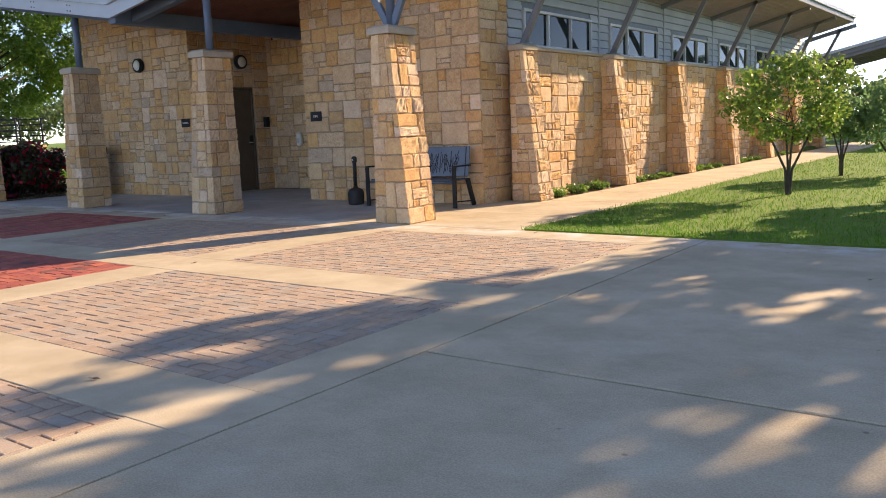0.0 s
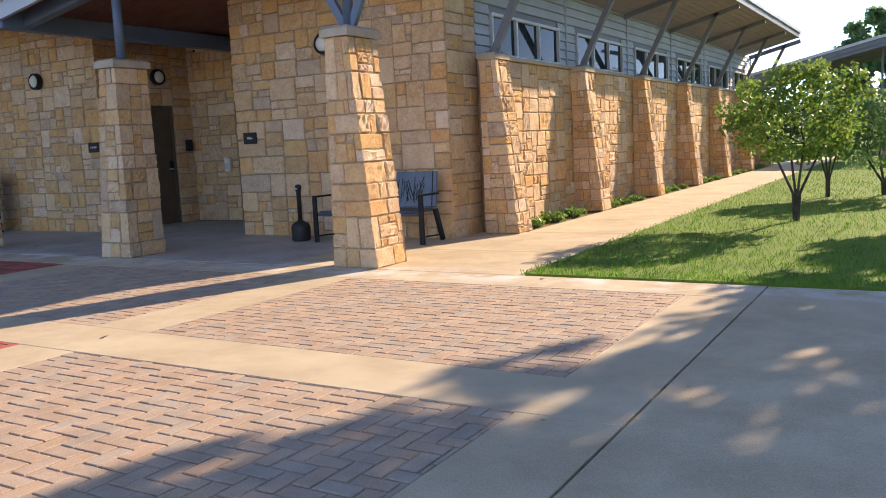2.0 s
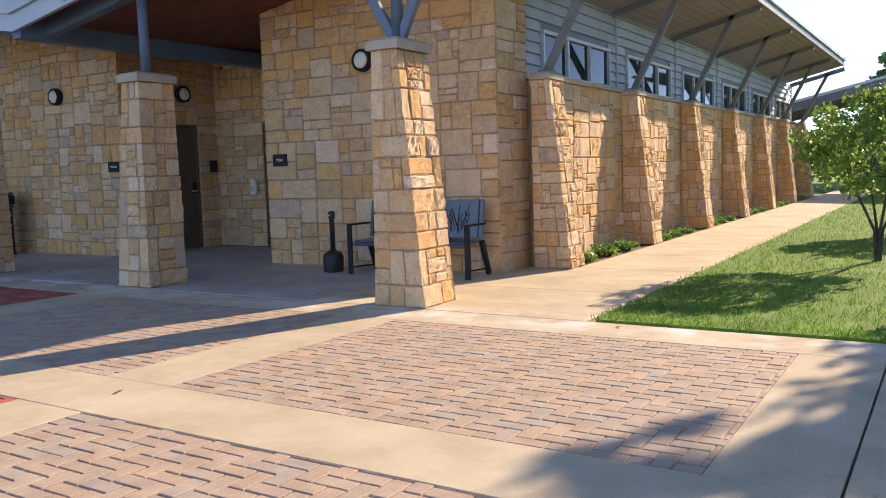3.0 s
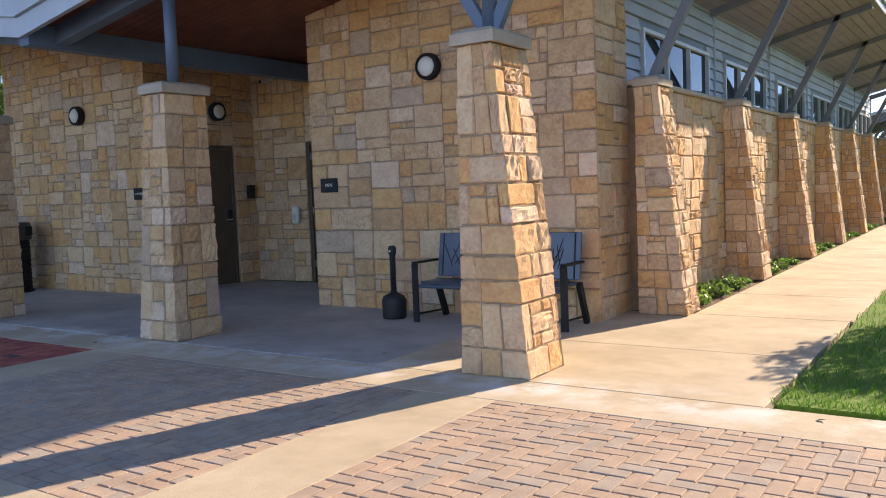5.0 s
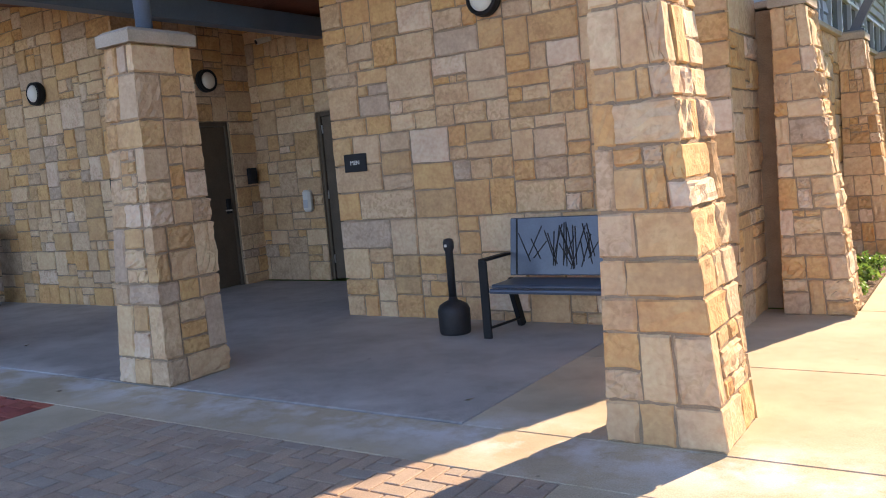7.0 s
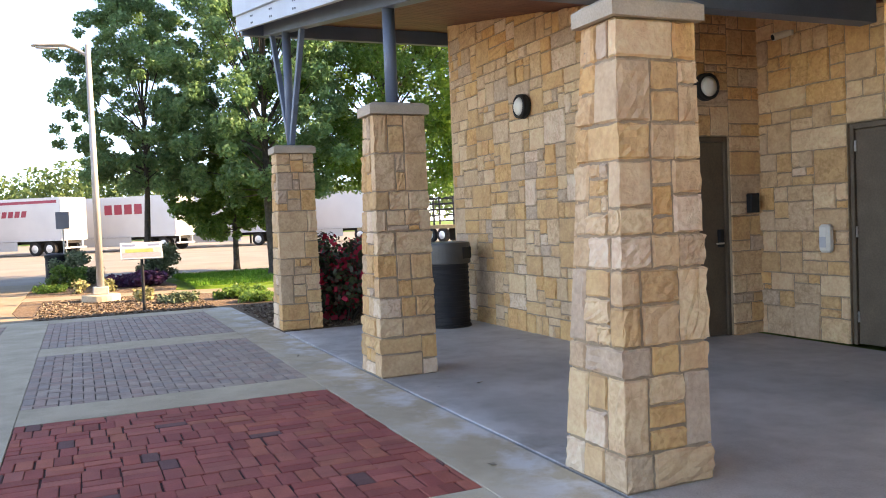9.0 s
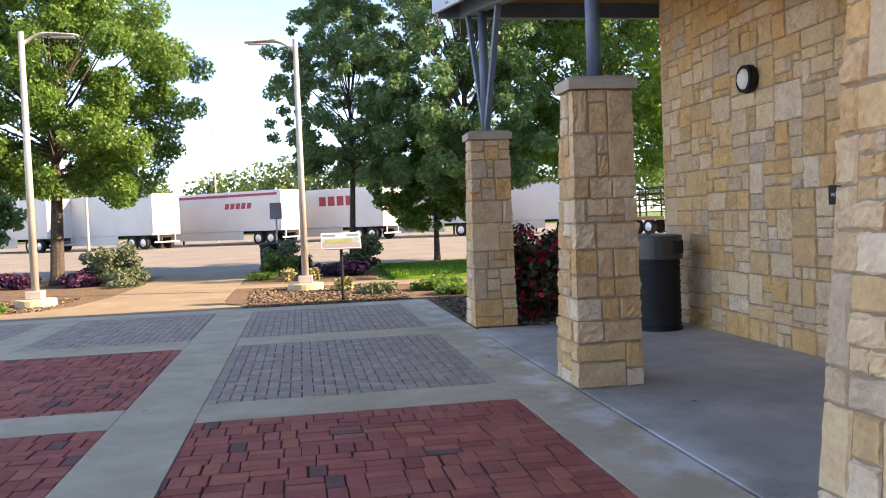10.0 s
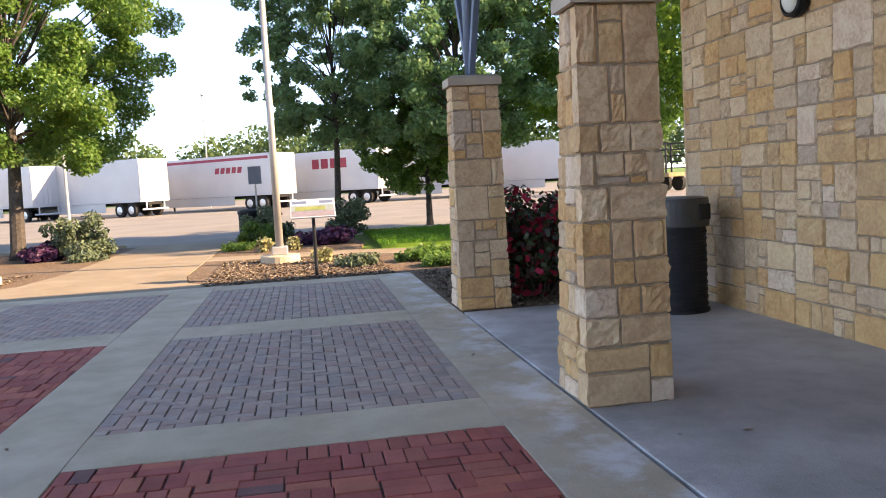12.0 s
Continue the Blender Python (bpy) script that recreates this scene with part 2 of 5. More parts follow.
class Shape:
    """Gathers vertices and faces of one mesh."""

    def __init__(self):
        self.v, self.f = [], []

    def add(self, verts, faces, m=None):
        k = len(self.v)
        self.v += [tuple(m @ Vector(p)) if m else tuple(p) for p in verts]
        self.f += [tuple(i + k for i in face) for face in faces]
        return self

    def box(self, lo, hi, c=0.0, m=None):
        """A box with chamfered edges."""
        lo, hi = Vector(lo), Vector(hi)
        mid, half = (lo + hi) / 2, (hi - lo) / 2
        if c <= 0:
            vs = [(mid.x + s[0] * half.x, mid.y + s[1] * half.y, mid.z + s[2] * half.z) for s in SIGNS]
            return self.add(vs, [(0, 1, 3, 2), (4, 6, 7, 5), (0, 4, 5, 1), (2, 3, 7, 6), (0, 2, 6, 4), (1, 5, 7, 3)], m)
        c = min(c, half.x * 0.9, half.y * 0.9, half.z * 0.9)
        vs, at = [], {}
        for s in SIGNS:
            for a in range(3):
                at[s, a] = len(vs)
                vs.append(tuple(mid[k] + s[k] * (half[k] - (0 if k == a else c)) for k in range(3)))
        fs = []
        for a in range(3):
            p, q = [k for k in range(3) if k != a]
            for sa in (-1, 1):
                ring = []
                for sp, sq in ((-1, -1), (1, -1), (1, 1), (-1, 1)):
                    s = [0, 0, 0]
                    s[a], s[p], s[q] = sa, sp, sq
                    ring.append(at[tuple(s), a])
                fs.append(ring)
        for a, b_ in ((0, 1), (0, 2), (1, 2)):
            k = 3 - a - b_
            for sa in (-1, 1):
                for sb in (-1, 1):
                    s0, s1 = [0, 0, 0], [0, 0, 0]
                    s0[a], s0[b_], s0[k] = sa, sb, -1
                    s1[a], s1[b_], s1[k] = sa, sb, 1
                    s0, s1 = tuple(s0), tuple(s1)
                    fs.append([at[s0, a], at[s1, a], at[s1, b_], at[s0, b_]])
        for s in SIGNS:
            fs.append([at[s, 0], at[s, 1], at[s, 2]])
        good = []
        for face in fs:
            p = [Vector(vs[i]) for i in face]
            nrm = (p[1] - p[0]).cross(p[2] - p[0])
            out = sum(p, Vector()) / len(p) - mid
            good.append(tuple(face) if nrm.dot(out) > 0 else tuple(reversed(face)))
        return self.add(vs, good, m)

    def tube(self, p0, p1, r0, r1=None, n=12, caps=True):
        p0, p1 = Vector(p0), Vector(p1)
        r1 = r0 if r1 is None else r1
        q = (p1 - p0).to_track_quat("Z", "Y")
        vs = []
        for p, r in ((p0, r0), (p1, r1)):
            for i in range(n):
                a = 2 * math.pi * i / n
                vs.append(tuple(p + q @ Vector((r * math.cos(a), r * math.sin(a), 0))))
        fs = [(i, (i + 1) % n, n + (i + 1) % n, n + i) for i in range(n)]
        if caps:
            fs += [tuple(reversed(range(n))), tuple(range(n, 2 * n))]
        return self.add(vs, fs)

    def beam(self, p0, p1, w, h, c=0.004):
        """A straight bar of rectangular section; h is measured upwards."""
        p0, p1 = Vector(p0), Vector(p1)
        z = (p1 - p0).normalized()
        side = z.cross(Vector((0, 0, 1)))
        side = side.normalized() if side.length > 0.001 else Vector((1, 0, 0))
        up = side.cross(z)
        m = Matrix((side, up, -z)).transposed().to_4x4()
        m.translation = (p0 + p1) / 2
        k = (p1 - p0).length / 2
        return self.box((-w / 2, -h / 2, -k), (w / 2, h / 2, k), c, m)

    def lathe(self, profile, at=(0, 0, 0), n=24):
        vs, fs = [], []
        for r, z in profile:
            for i in range(n):
                a = 2 * math.pi * i / n
                vs.append((at[0] + r * math.cos(a), at[1] + r * math.sin(a), at[2] + z))
        for j in range(len(profile) - 1):
            for i in range(n):
                fs.append((j * n + i, j * n + (i + 1) % n, (j + 1) * n + (i + 1) % n, (j + 1) * n + i))
        fs.append(tuple(reversed(range(n))))
        fs.append(tuple(range((len(profile) - 1) * n, len(profile) * n)))
        return self.add(vs, fs)

    def prism(self, outline, z0, z1):
        """An upright prism over an outline given anticlockwise."""
        n = len(outline)
        vs = [(x, y, z0) for x, y in outline] + [(x, y, z1) for x, y in outline]
        fs = [(i, (i + 1) % n, n + (i + 1) % n, n + i) for i in range(n)]
        return self.add(vs, fs + [tuple(reversed(range(n))), tuple(range(n, 2 * n))])

    def sheet(self, corners, thick):
        """A slab under four corners, thick metres deep, straight down."""
        vs = [tuple(p) for p in corners] + [(p[0], p[1], p[2] - thick) for p in corners]
        return self.add(vs, [(0, 1, 2, 3), (7, 6, 5, 4), (0, 4, 5, 1), (1, 5, 6, 2), (2, 6, 7, 3), (3, 7, 4, 0)])

    def make(self, name, mat, parent=None, label="", category="", group="", kind="", smooth=False):
        me = bpy.data.meshes.new(name)
        me.from_pydata([(x * U, y * U, z * U) for x, y, z in self.v], [], self.f)
        me.materials.append(mat)
        if smooth:
            me.shade_smooth()
        ob = new(name, me)
        if parent:
            ob.parent = parent
        return tagged(ob, label, category, group, kind)


def thing(name, label, category, group="", kind="", at=(0, 0, 0)):
    ob = new(name)
    ob.location = Vector(at) * U
    return tagged(ob, label, category, group, kind)


def quads(name, centres, ax, ay, mat, parent=None, **tags):
    """Many loose four-sided leaves or blades: centre and two half axes each, as arrays."""
    n = len(centres)
    v = np.stack([centres - ax - ay, centres + ax - ay, centres + ax + ay, centres - ax + ay], 1).reshape(-1, 3)
    me = bpy.data.meshes.new(name)
    me.vertices.add(4 * n)
    me.vertices.foreach_set("co", (v * U).astype(np.float32).ravel())
    me.loops.add(4 * n)
    me.loops.foreach_set("vertex_index", np.arange(4 * n, dtype=np.int32))
    me.polygons.add(n)
    me.polygons.foreach_set("loop_start", np.arange(0, 4 * n, 4, dtype=np.int32))
    me.update(calc_edges=True)
    me.materials.append(mat)
    ob = new(name, me)
    if parent:
        ob.parent = parent
    return tagged(ob, **tags)


# ---- stonework ----


def ashlar(u0, v0, u1, v1, rng, big=0.13, tall=1.5):
    """Cuts a rectangle into random squared stones."""
    w, h = u1 - u0, v1 - v0
    if (w * h < rng.choice((0.2, 0.45, 0.8, 1.1, 1.4)) * big and w / h < 3.2 and h / w < tall and h < 0.42) or (w < 0.26 and h < 0.26):
        return [(u0, v0, u1, v1)]
    k = rng.uniform(0.28, 0.72)
    if w > h * rng.uniform(1.0, 2.0):
        m = u0 + k * w
        return ashlar(u0, v0, m, v1, rng, big, tall) + ashlar(m, v0, u1, v1, rng, big, tall)
    m = v0 + k * h
    return ashlar(u0, v0, u1, m, rng, big, tall) + ashlar(u0, m, u1, v1, rng, big, tall)


def stone_patch(shape, place, u0, v0, u1, v1, rng, gaps=(1, 1, 1, 1), rough=0.006, depth=0.05, joint=0.008, n=4):
    """One stone's face: place(u, v, d) is a point of the wall, d metres behind its face. gaps: whether the left, lower, right and upper edge is a joint."""
    a0, a1 = u0 + joint * gaps[0], u1 - joint * gaps[2]
    b0, b1 = v0 + joint * gaps[1], v1 - joint * gaps[3]
    if a1 - a0 < 0.02 or b1 - b0 < 0.02:
        return
    proud = rng.uniform(-0.007, 0.007)
    if rng.random() < 0.3:
        # rock-faced among the sawn ones
        rough, proud, n = rough * 1.7, proud + 0.006, n + 2
    ew, eh = min(0.010, (a1 - a0) * 0.3), min(0.010, (b1 - b0) * 0.3)
    us = [a0, a0 + ew] + [a0 + (a1 - a0) * k / (n - 1) for k in range(1, n - 1)] + [a1 - ew, a1]
    vs_ = [b0, b0 + eh] + [b0 + (b1 - b0) * k / (n - 1) for k in range(1, n - 1)] + [b1 - eh, b1]
    un, vn = len(us), len(vs_)
    grid, verts, faces = {}, [], []
    for j, v in enumerate(vs_):
        for i, u in enumerate(us):
            rim = (i == 0 and gaps[0]) or (i == un - 1 and gaps[2]) or (j == 0 and gaps[1]) or (j == vn - 1 and gaps[3])
            d = 0.008 + rng.uniform(0, 0.004) if rim else -proud + rng.uniform(-rough, rough)
            du = rng.uniform(-0.006, 0.006) if rim else 0
            dv = rng.uniform(-0.006, 0.006) if rim else 0
            if (i == 0 and not gaps[0]) or (i == un - 1 and not gaps[2]):
                d, du = 0.0, 0
            grid[i, j] = len(verts)
            verts.append(place(u + du, v + dv, d))
    for j in range(vn - 1):
        for i in range(un - 1):
            faces.append((grid[i, j], grid[i + 1, j], grid[i + 1, j + 1], grid[i, j + 1]))
    ring = [(i, 0) for i in range(un)] + [(un - 1, j) for j in range(1, vn)] + [(i, vn - 1) for i in range(un - 2, -1, -1)] + [(0, j) for j in range(vn - 2, 0, -1)]
    base = len(verts)
    for i, j in ring:
        verts.append(place(us[i], vs_[j], depth))
    k = len(ring)
    for q in range(k):
        a, b_ = ring[q], ring[(q + 1) % k]
        faces.append((grid[b_], grid[a], base + q, base + (q + 1) % k))
    shape.add(verts, faces)


def stone_wall(name, origin, along, length, height, label, rng, top=None, hole=None, loose=True, big=0.16, rough=0.006, back=0.25):
    """A wall of squared stone on a mortar core; its face looks to the right of along, and top(u) is its height. hole: (u0, u1, height) of a doorway."""
    o, a = Vector(origin), Vector(along).normalized()
    out = a.cross(Vector((0, 0, 1)))
    top = top or (lambda u: height)
    wall = thing(name, label, "wall", kind="structure")

    def place(u, v, d):
        return o + a * u + Vector((0, 0, min(v, top(u) - 0.004))) - out * d

    spans = [(0, length)] if not hole else [(0, hole[0]), (hole[1], length)]
    core = Shape()
    for s0, s1 in spans:
        if s1 - s0 < 0.02:
            continue
        c0, c1 = s0 + (0.03 if s0 == 0 else 0), s1 - (0.03 if s1 == length else 0)
        p = [o + a * s - out * d for s, d in ((c0, 0.015), (c1, 0.015), (c1, back), (c0, back))]
        zs = [top(s0) - 0.02, top(s1) - 0.02, top(s1) - 0.02, top(s0) - 0.02]
        core.add([(q.x, q.y, o.z) for q in p] + [(q.x, q.y, o.z + z) for q, z in zip(p, zs)], [(0, 1, 5, 4), (1, 2, 6, 5), (2, 3, 7, 6), (3, 0, 4, 7), (4, 5, 6, 7), (3, 2, 1, 0)])
    if hole:
        p = [o + a * s - out * d for s, d in ((hole[0], 0.012), (hole[1], 0.012), (hole[1], back), (hole[0], back))]
        core.add([(q.x, q.y, o.z + hole[2]) for q in p] + [(q.x, q.y, o.z + top(hole[0]) - 0.02) for q in p], [(0, 1, 5, 4), (1, 2, 6, 5), (2, 3, 7, 6), (3, 0, 4, 7), (4, 5, 6, 7), (3, 2, 1, 0)])
    core.make("mortar_core", mortar_mat, wall)
    rects = []
    for s0, s1 in spans:
        if s1 - s0 > 0.05:
            rects += ashlar(s0, 0, s1, height, rng, big)
    if hole:
        rects += ashlar(hole[0], hole[2], hole[1], height, rng, big)
    joined = Shape()
    count = 0
    for u0, v0, u1, v1 in rects:
        v1 = min(v1, max(top(u0), top(u1)))
        if v1 - v0 < 0.05:
            continue
        sh = Shape() if loose and count < 300 else joined
        stone_patch(sh, place, u0, v0, u1, v1, rng, (u0 > 0, v0 > 0, u1 < length, 1), rough)
        if sh is not joined and sh.v:
            sh.make("stone", stone_mat, wall)
            count += 1
    if joined.v:
        joined.make("stones", stone_far_mat, wall, kind="stuff")
    return wall


def courses(height, rng, lo=0.16, hi=0.36):
    cuts = [0.0]
    while cuts[-1] < height - 0.14:
        cuts.append(cuts[-1] + rng.uniform(lo, hi))
    k = height / cuts[-1]
    return [c * k for c in cuts]


def pier(parent, base, top, height, rng, loose=True, rough=0.008, sides=(0, 1, 2, 3)):
    """A battered pier: base and top are (x0, y0, x1, y1). Faces 0 to 3 look south, east, north, west; corner stones turn the corner."""

    def ring(z, d):
        k = z / height
        x0, y0, x1, y1 = [b + (t - b) * k for b, t in zip(base, top)]
        return [(x0 + d, y0 + d), (x1 - d, y0 + d), (x1 - d, y1 - d), (x0 + d, y1 - d)]

    def placer(f):
        def place(u, v, d):
            r = ring(v, d)
            p, q = r[f], r[(f + 1) % 4]
            return Vector((p[0] + (q[0] - p[0]) * u, p[1] + (q[1] - p[1]) * u, v))
        return place

    core = Shape()
    lo_, hi_ = ring(0, 0.012), ring(height, 0.012)
    core.add([(x, y, 0) for x, y in lo_] + [(x, y, height) for x, y in hi_], [(0, 1, 5, 4), (1, 2, 6, 5), (2, 3, 7, 6), (3, 0, 4, 7), (4, 5, 6, 7), (3, 2, 1, 0)])
    core.make("mortar_core", mortar_mat, parent)
    joined = Shape()

    def emit(sh):
        if sh is not joined and sh.v:
            sh.make("stone", stone_mat, parent)

    size = [base[2] - base[0], base[3] - base[1]] * 2
    cuts = courses(height, rng, 0.15, 0.44)
    for z0, z1 in zip(cuts, cuts[1:]):
        ends = []
        for f in range(4):
            # the length of the corner stones' legs alternates
            if rng.random() < 0.3:
                k = rng.choice((rng.uniform(0.25, 0.42), rng.uniform(0.58, 0.78)))
                ends.append((k, k))
            else:
                ends.append((rng.uniform(0.18, 0.42), 1 - rng.uniform(0.18, 0.42)))
        for f in range(4):
            g = (f + 1) % 4
            if f not in sides and g not in sides:
                continue
            # a tall corner is laid in two stones
            m = z0 + (z1 - z0) * rng.uniform(0.35, 0.65)
            for v0, v1 in ([(z0, m), (m, z1)] if z1 - z0 > 0.27 and rng.random() < 0.6 else [(z0, z1)]):
                sh = Shape() if loose else joined
                if f in sides:
                    w = size[f]
                    stone_patch(sh, lambda u, v, d, p=placer(f), w=w: p(u / w, v, d), ends[f][1] * w, v0, w, v1, rng, (1, 1, 0, 1), rough)
                if g in sides:
                    w = size[g]
                    stone_patch(sh, lambda u, v, d, p=placer(g), w=w: p(u / w, v, d), 0, v0, ends[g][0] * w, v1, rng, (0, 1, 1, 1), rough)
                emit(sh)
        for f in sides:
            w = size[f]
            a, b_ = ends[f][0] * w, ends[f][1] * w
            if b_ - a < 0.05:
                continue
            bits = ashlar(a, z0, b_, z1, rng, 0.055, 3.0)
            for bit in bits:
                sh = Shape() if loose else joined
                stone_patch(sh, lambda u, v, d, p=placer(f), w=w: p(u / w, v, d), *bit, rng, (1, 1, 1, 1), rough)
                emit(sh)
    if joined.v:
        joined.make("stones", stone_far_mat, parent, kind="stuff")


def pier_cap(parent, box, z0, z1, s=0.042):
    x0, y0, x1, y1 = box
    k = s + 0.005
    sh = Shape()
    vs = []
    zm = z0 + (z1 - z0) * 0.74
    for z, e in ((z0, 0), (z0, s), (zm, s), (z1, s - k), (z1, -0.1)):
        vs += [(x0 - e, y0 - e, z), (x1 + e, y0 - e, z), (x1 + e, y1 + e, z), (x0 - e, y1 + e, z)]
    fs = []
    for j in range(4):
        for i in range(4):
            fs.append((4 * j + i, 4 * j + (i + 1) % 4, 4 * j + 4 + (i + 1) % 4, 4 * j + 4 + i))
    fs.append((16, 17, 18, 19))
    sh.add(vs, fs)
    return sh.make("cap", cap_mat, parent, "pale cast stone cap with chamfered top")


# ---- ground ----
ground = Shape()
ground.add([(-900, -900, -0.07), (900, -900, -0.07), (900, 900, -0.07), (-900, 900, -0.07)], [(0, 1, 2, 3)])
ground.make("ground", soil_mat, label="flat grassy ground reaching the horizon", category="ground", kind="structure")

BAYS_X = [(-7.28, -3.68), (-11.48, -7.95), (-15.52, -12.15), (-19.78, -16.22), (-24.1, -20.55)]
ROWS_Y = [(5.88, 8.57), (2.93, 5.22), (-0.3, 2.33)]
BAY_KINDS = [["tan", "tan", "red", "grey", "grey"], ["tan", "red", "red", "red", "grey"], ["tan", "red", "red", "red", "grey"]]

# concrete bands between the bays, cast as separate slabs
pavement = thing("pavement", "buff concrete bands framing brick paver bays", "pavement", kind="structure")
YB = [-14.0] + [v for a, b_ in reversed(ROWS_Y) for v in (a, b_)] + [9.165]
XB = [-24.7] + [v for a, b_ in reversed(BAYS_X) for v in (a, b_)] + [-3.111]
for a, b_ in zip(YB[0::2], YB[1::2]):
    Shape().box((XB[0], a, -0.15), (XB[-1], b_, 0.0), 0.004).make("slab", concrete_mat, pavement)
for a, b_ in zip(XB[0::2], XB[1::2]):
    for r0, r1 in ROWS_Y:
        Shape().box((a, r0 + 0.002, -0.15), (b_, r1 - 0.002, -0.001), 0.004).make("slab", concrete_mat, pavement)
for x0, x1 in ((-3.098, 4.0), (4.016, 11.0)):
    for y0, y1 in ((-14, -4.2), (-4.18, -0.1), (-0.08, 3.98), (4.012, 9.165)):
        Shape().box((x0, y0, -0.15), (x1, y1, -0.002), 0.006).make("slab", concrete_mat, pavement)

# unseen pale slab, added so that sunlight bounces warm onto the porch walls
Shape().box((-24.7, -75, -0.16), (40, -14.02, -0.004)).make("forecourt", concrete_mat, label="unseen concrete forecourt added to bounce sunlight at the porch", category="forecourt", kind="structure")
porch = Shape().box((-20.0, 9.195, -0.15), (-8.9, 14.2, 0.0), 0.006)
porch.make("porch_floor", porch_mat, label="smooth grey concrete porch floor", category="floor", kind="structure")
side_walk = thing("sidewalk", "buff concrete sidewalk beside the stone wall", "sidewalk", kind="structure")
Shape().box((-8.89, 9.175, -0.15), (-5.58, 10.86, 0.0), 0.006).make("slab", concrete_mat, side_walk)
Shape().box((-8.89, 10.87, -0.15), (-5.58, 12.9, -0.001), 0.006).make("slab", concrete_mat, side_walk)
y = 12.91
while y < 44:
    Shape().box((-7.2, y, -0.15), (-5.55, y + 1.85, -0.001), 0.006).make("slab", concrete_mat, side_walk)
    y += 1.86

# ---- the building ----
rng = random.Random(7)
VALLEY = -13.87


def soffit_z(x):
    return 3.66 + 0.165 * abs(x - VALLEY)


stone_wall("wall_men", (-12.13, 12.0, 0), (1, 0, 0), 4.18, 4.75, "squared limestone wall in tan and ochre beside the men's door", rng, top=lambda u: soffit_z(-12.13 + u), big=0.2)
stone_wall("wall_women", (-19.9, 12.0, 0), (1, 0, 0), 4.2, 4.75, "squared limestone wall in tan and ochre beside the women's door", rng, top=lambda u: soffit_z(-19.9 + u))
stone_wall("wall_corner", (-7.95, 12.055, 0), (0, 1, 0), 0.865, 4.6, "squared limestone return wall at the building corner", rng)
stone_wall("wall_recess_west", (-15.7, 12.0, 0), (0, 1, 0), 2.4, 4.0, "stone side wall of the entry recess", rng, hole=(0.82, 1.82, 2.46))
stone_wall("wall_recess_back", (-15.95, 14.3, 0), (1, 0, 0), 4.05, 4.1, "stone back wall of the entry recess", rng, hole=(1.53, 2.55, 2.46))
Shape().box((-12.12, 12.2, 0), (-11.9, 14.6, 4.1)).make("wall_recess_east", mortar_mat, label="plain stone side wall of the entry recess", category="wall", kind="structure")
stone_wall("wall_west_end", (-19.9, 16.0, 0), (0, -1, 0), 4.0, 4.6, "stone end wall of the building", rng, loose=False)

wing = stone_wall("wall_wing", (-7.77, 12.92, 0), (0, 1, 0), 22.0, 2.66, "long low limestone wall under the siding", rng, loose=True, rough=0.008)
Shape().box((-7.99, 12.92, 2.66), (-7.72, 34.9, 2.72), 0.01).make("ledge", cap_mat, wing, "pale stone ledge")

for i in range(7):
    y0 = 12.66 + 3.65 * i
    b = thing("buttress", "battered limestone buttress with a cast stone cap", "buttress", group="buttresses along the wing wall")
    pier(b, (-7.76, y0, -7.2, y0 + 0.48), (-7.76, y0 + 0.01, -7.5, y0 + 0.47), 2.61, rng, loose=True, rough=0.009, sides=(0, 1, 2))
    pier_cap(b, (-7.76, y0 + 0.01, -7.5, y0 + 0.47), 2.61, 2.71, 0.022)

COLUMNS = [-7.33, -11.59, -15.65, -20.06]
COLUMN_TOPS = []
for i, xe in enumerate(COLUMNS):
    c = thing("stone_column", "battered column of tan limestone blocks on the porch edge", "column", group="porch columns")
    # the first leans in on its east side, the others on their west
    tb = (xe - 0.58, 9.2, xe - 0.26, 9.76) if i == 0 else (xe - 0.33, 9.2, xe - 0.005, 9.75)
    COLUMN_TOPS.append(tb)
    pier(c, (xe - 0.63, 9.18, xe, 9.79), tb, 2.66, rng, rough=0.006)
    pier_cap(c, tb, 2.66, 2.78)

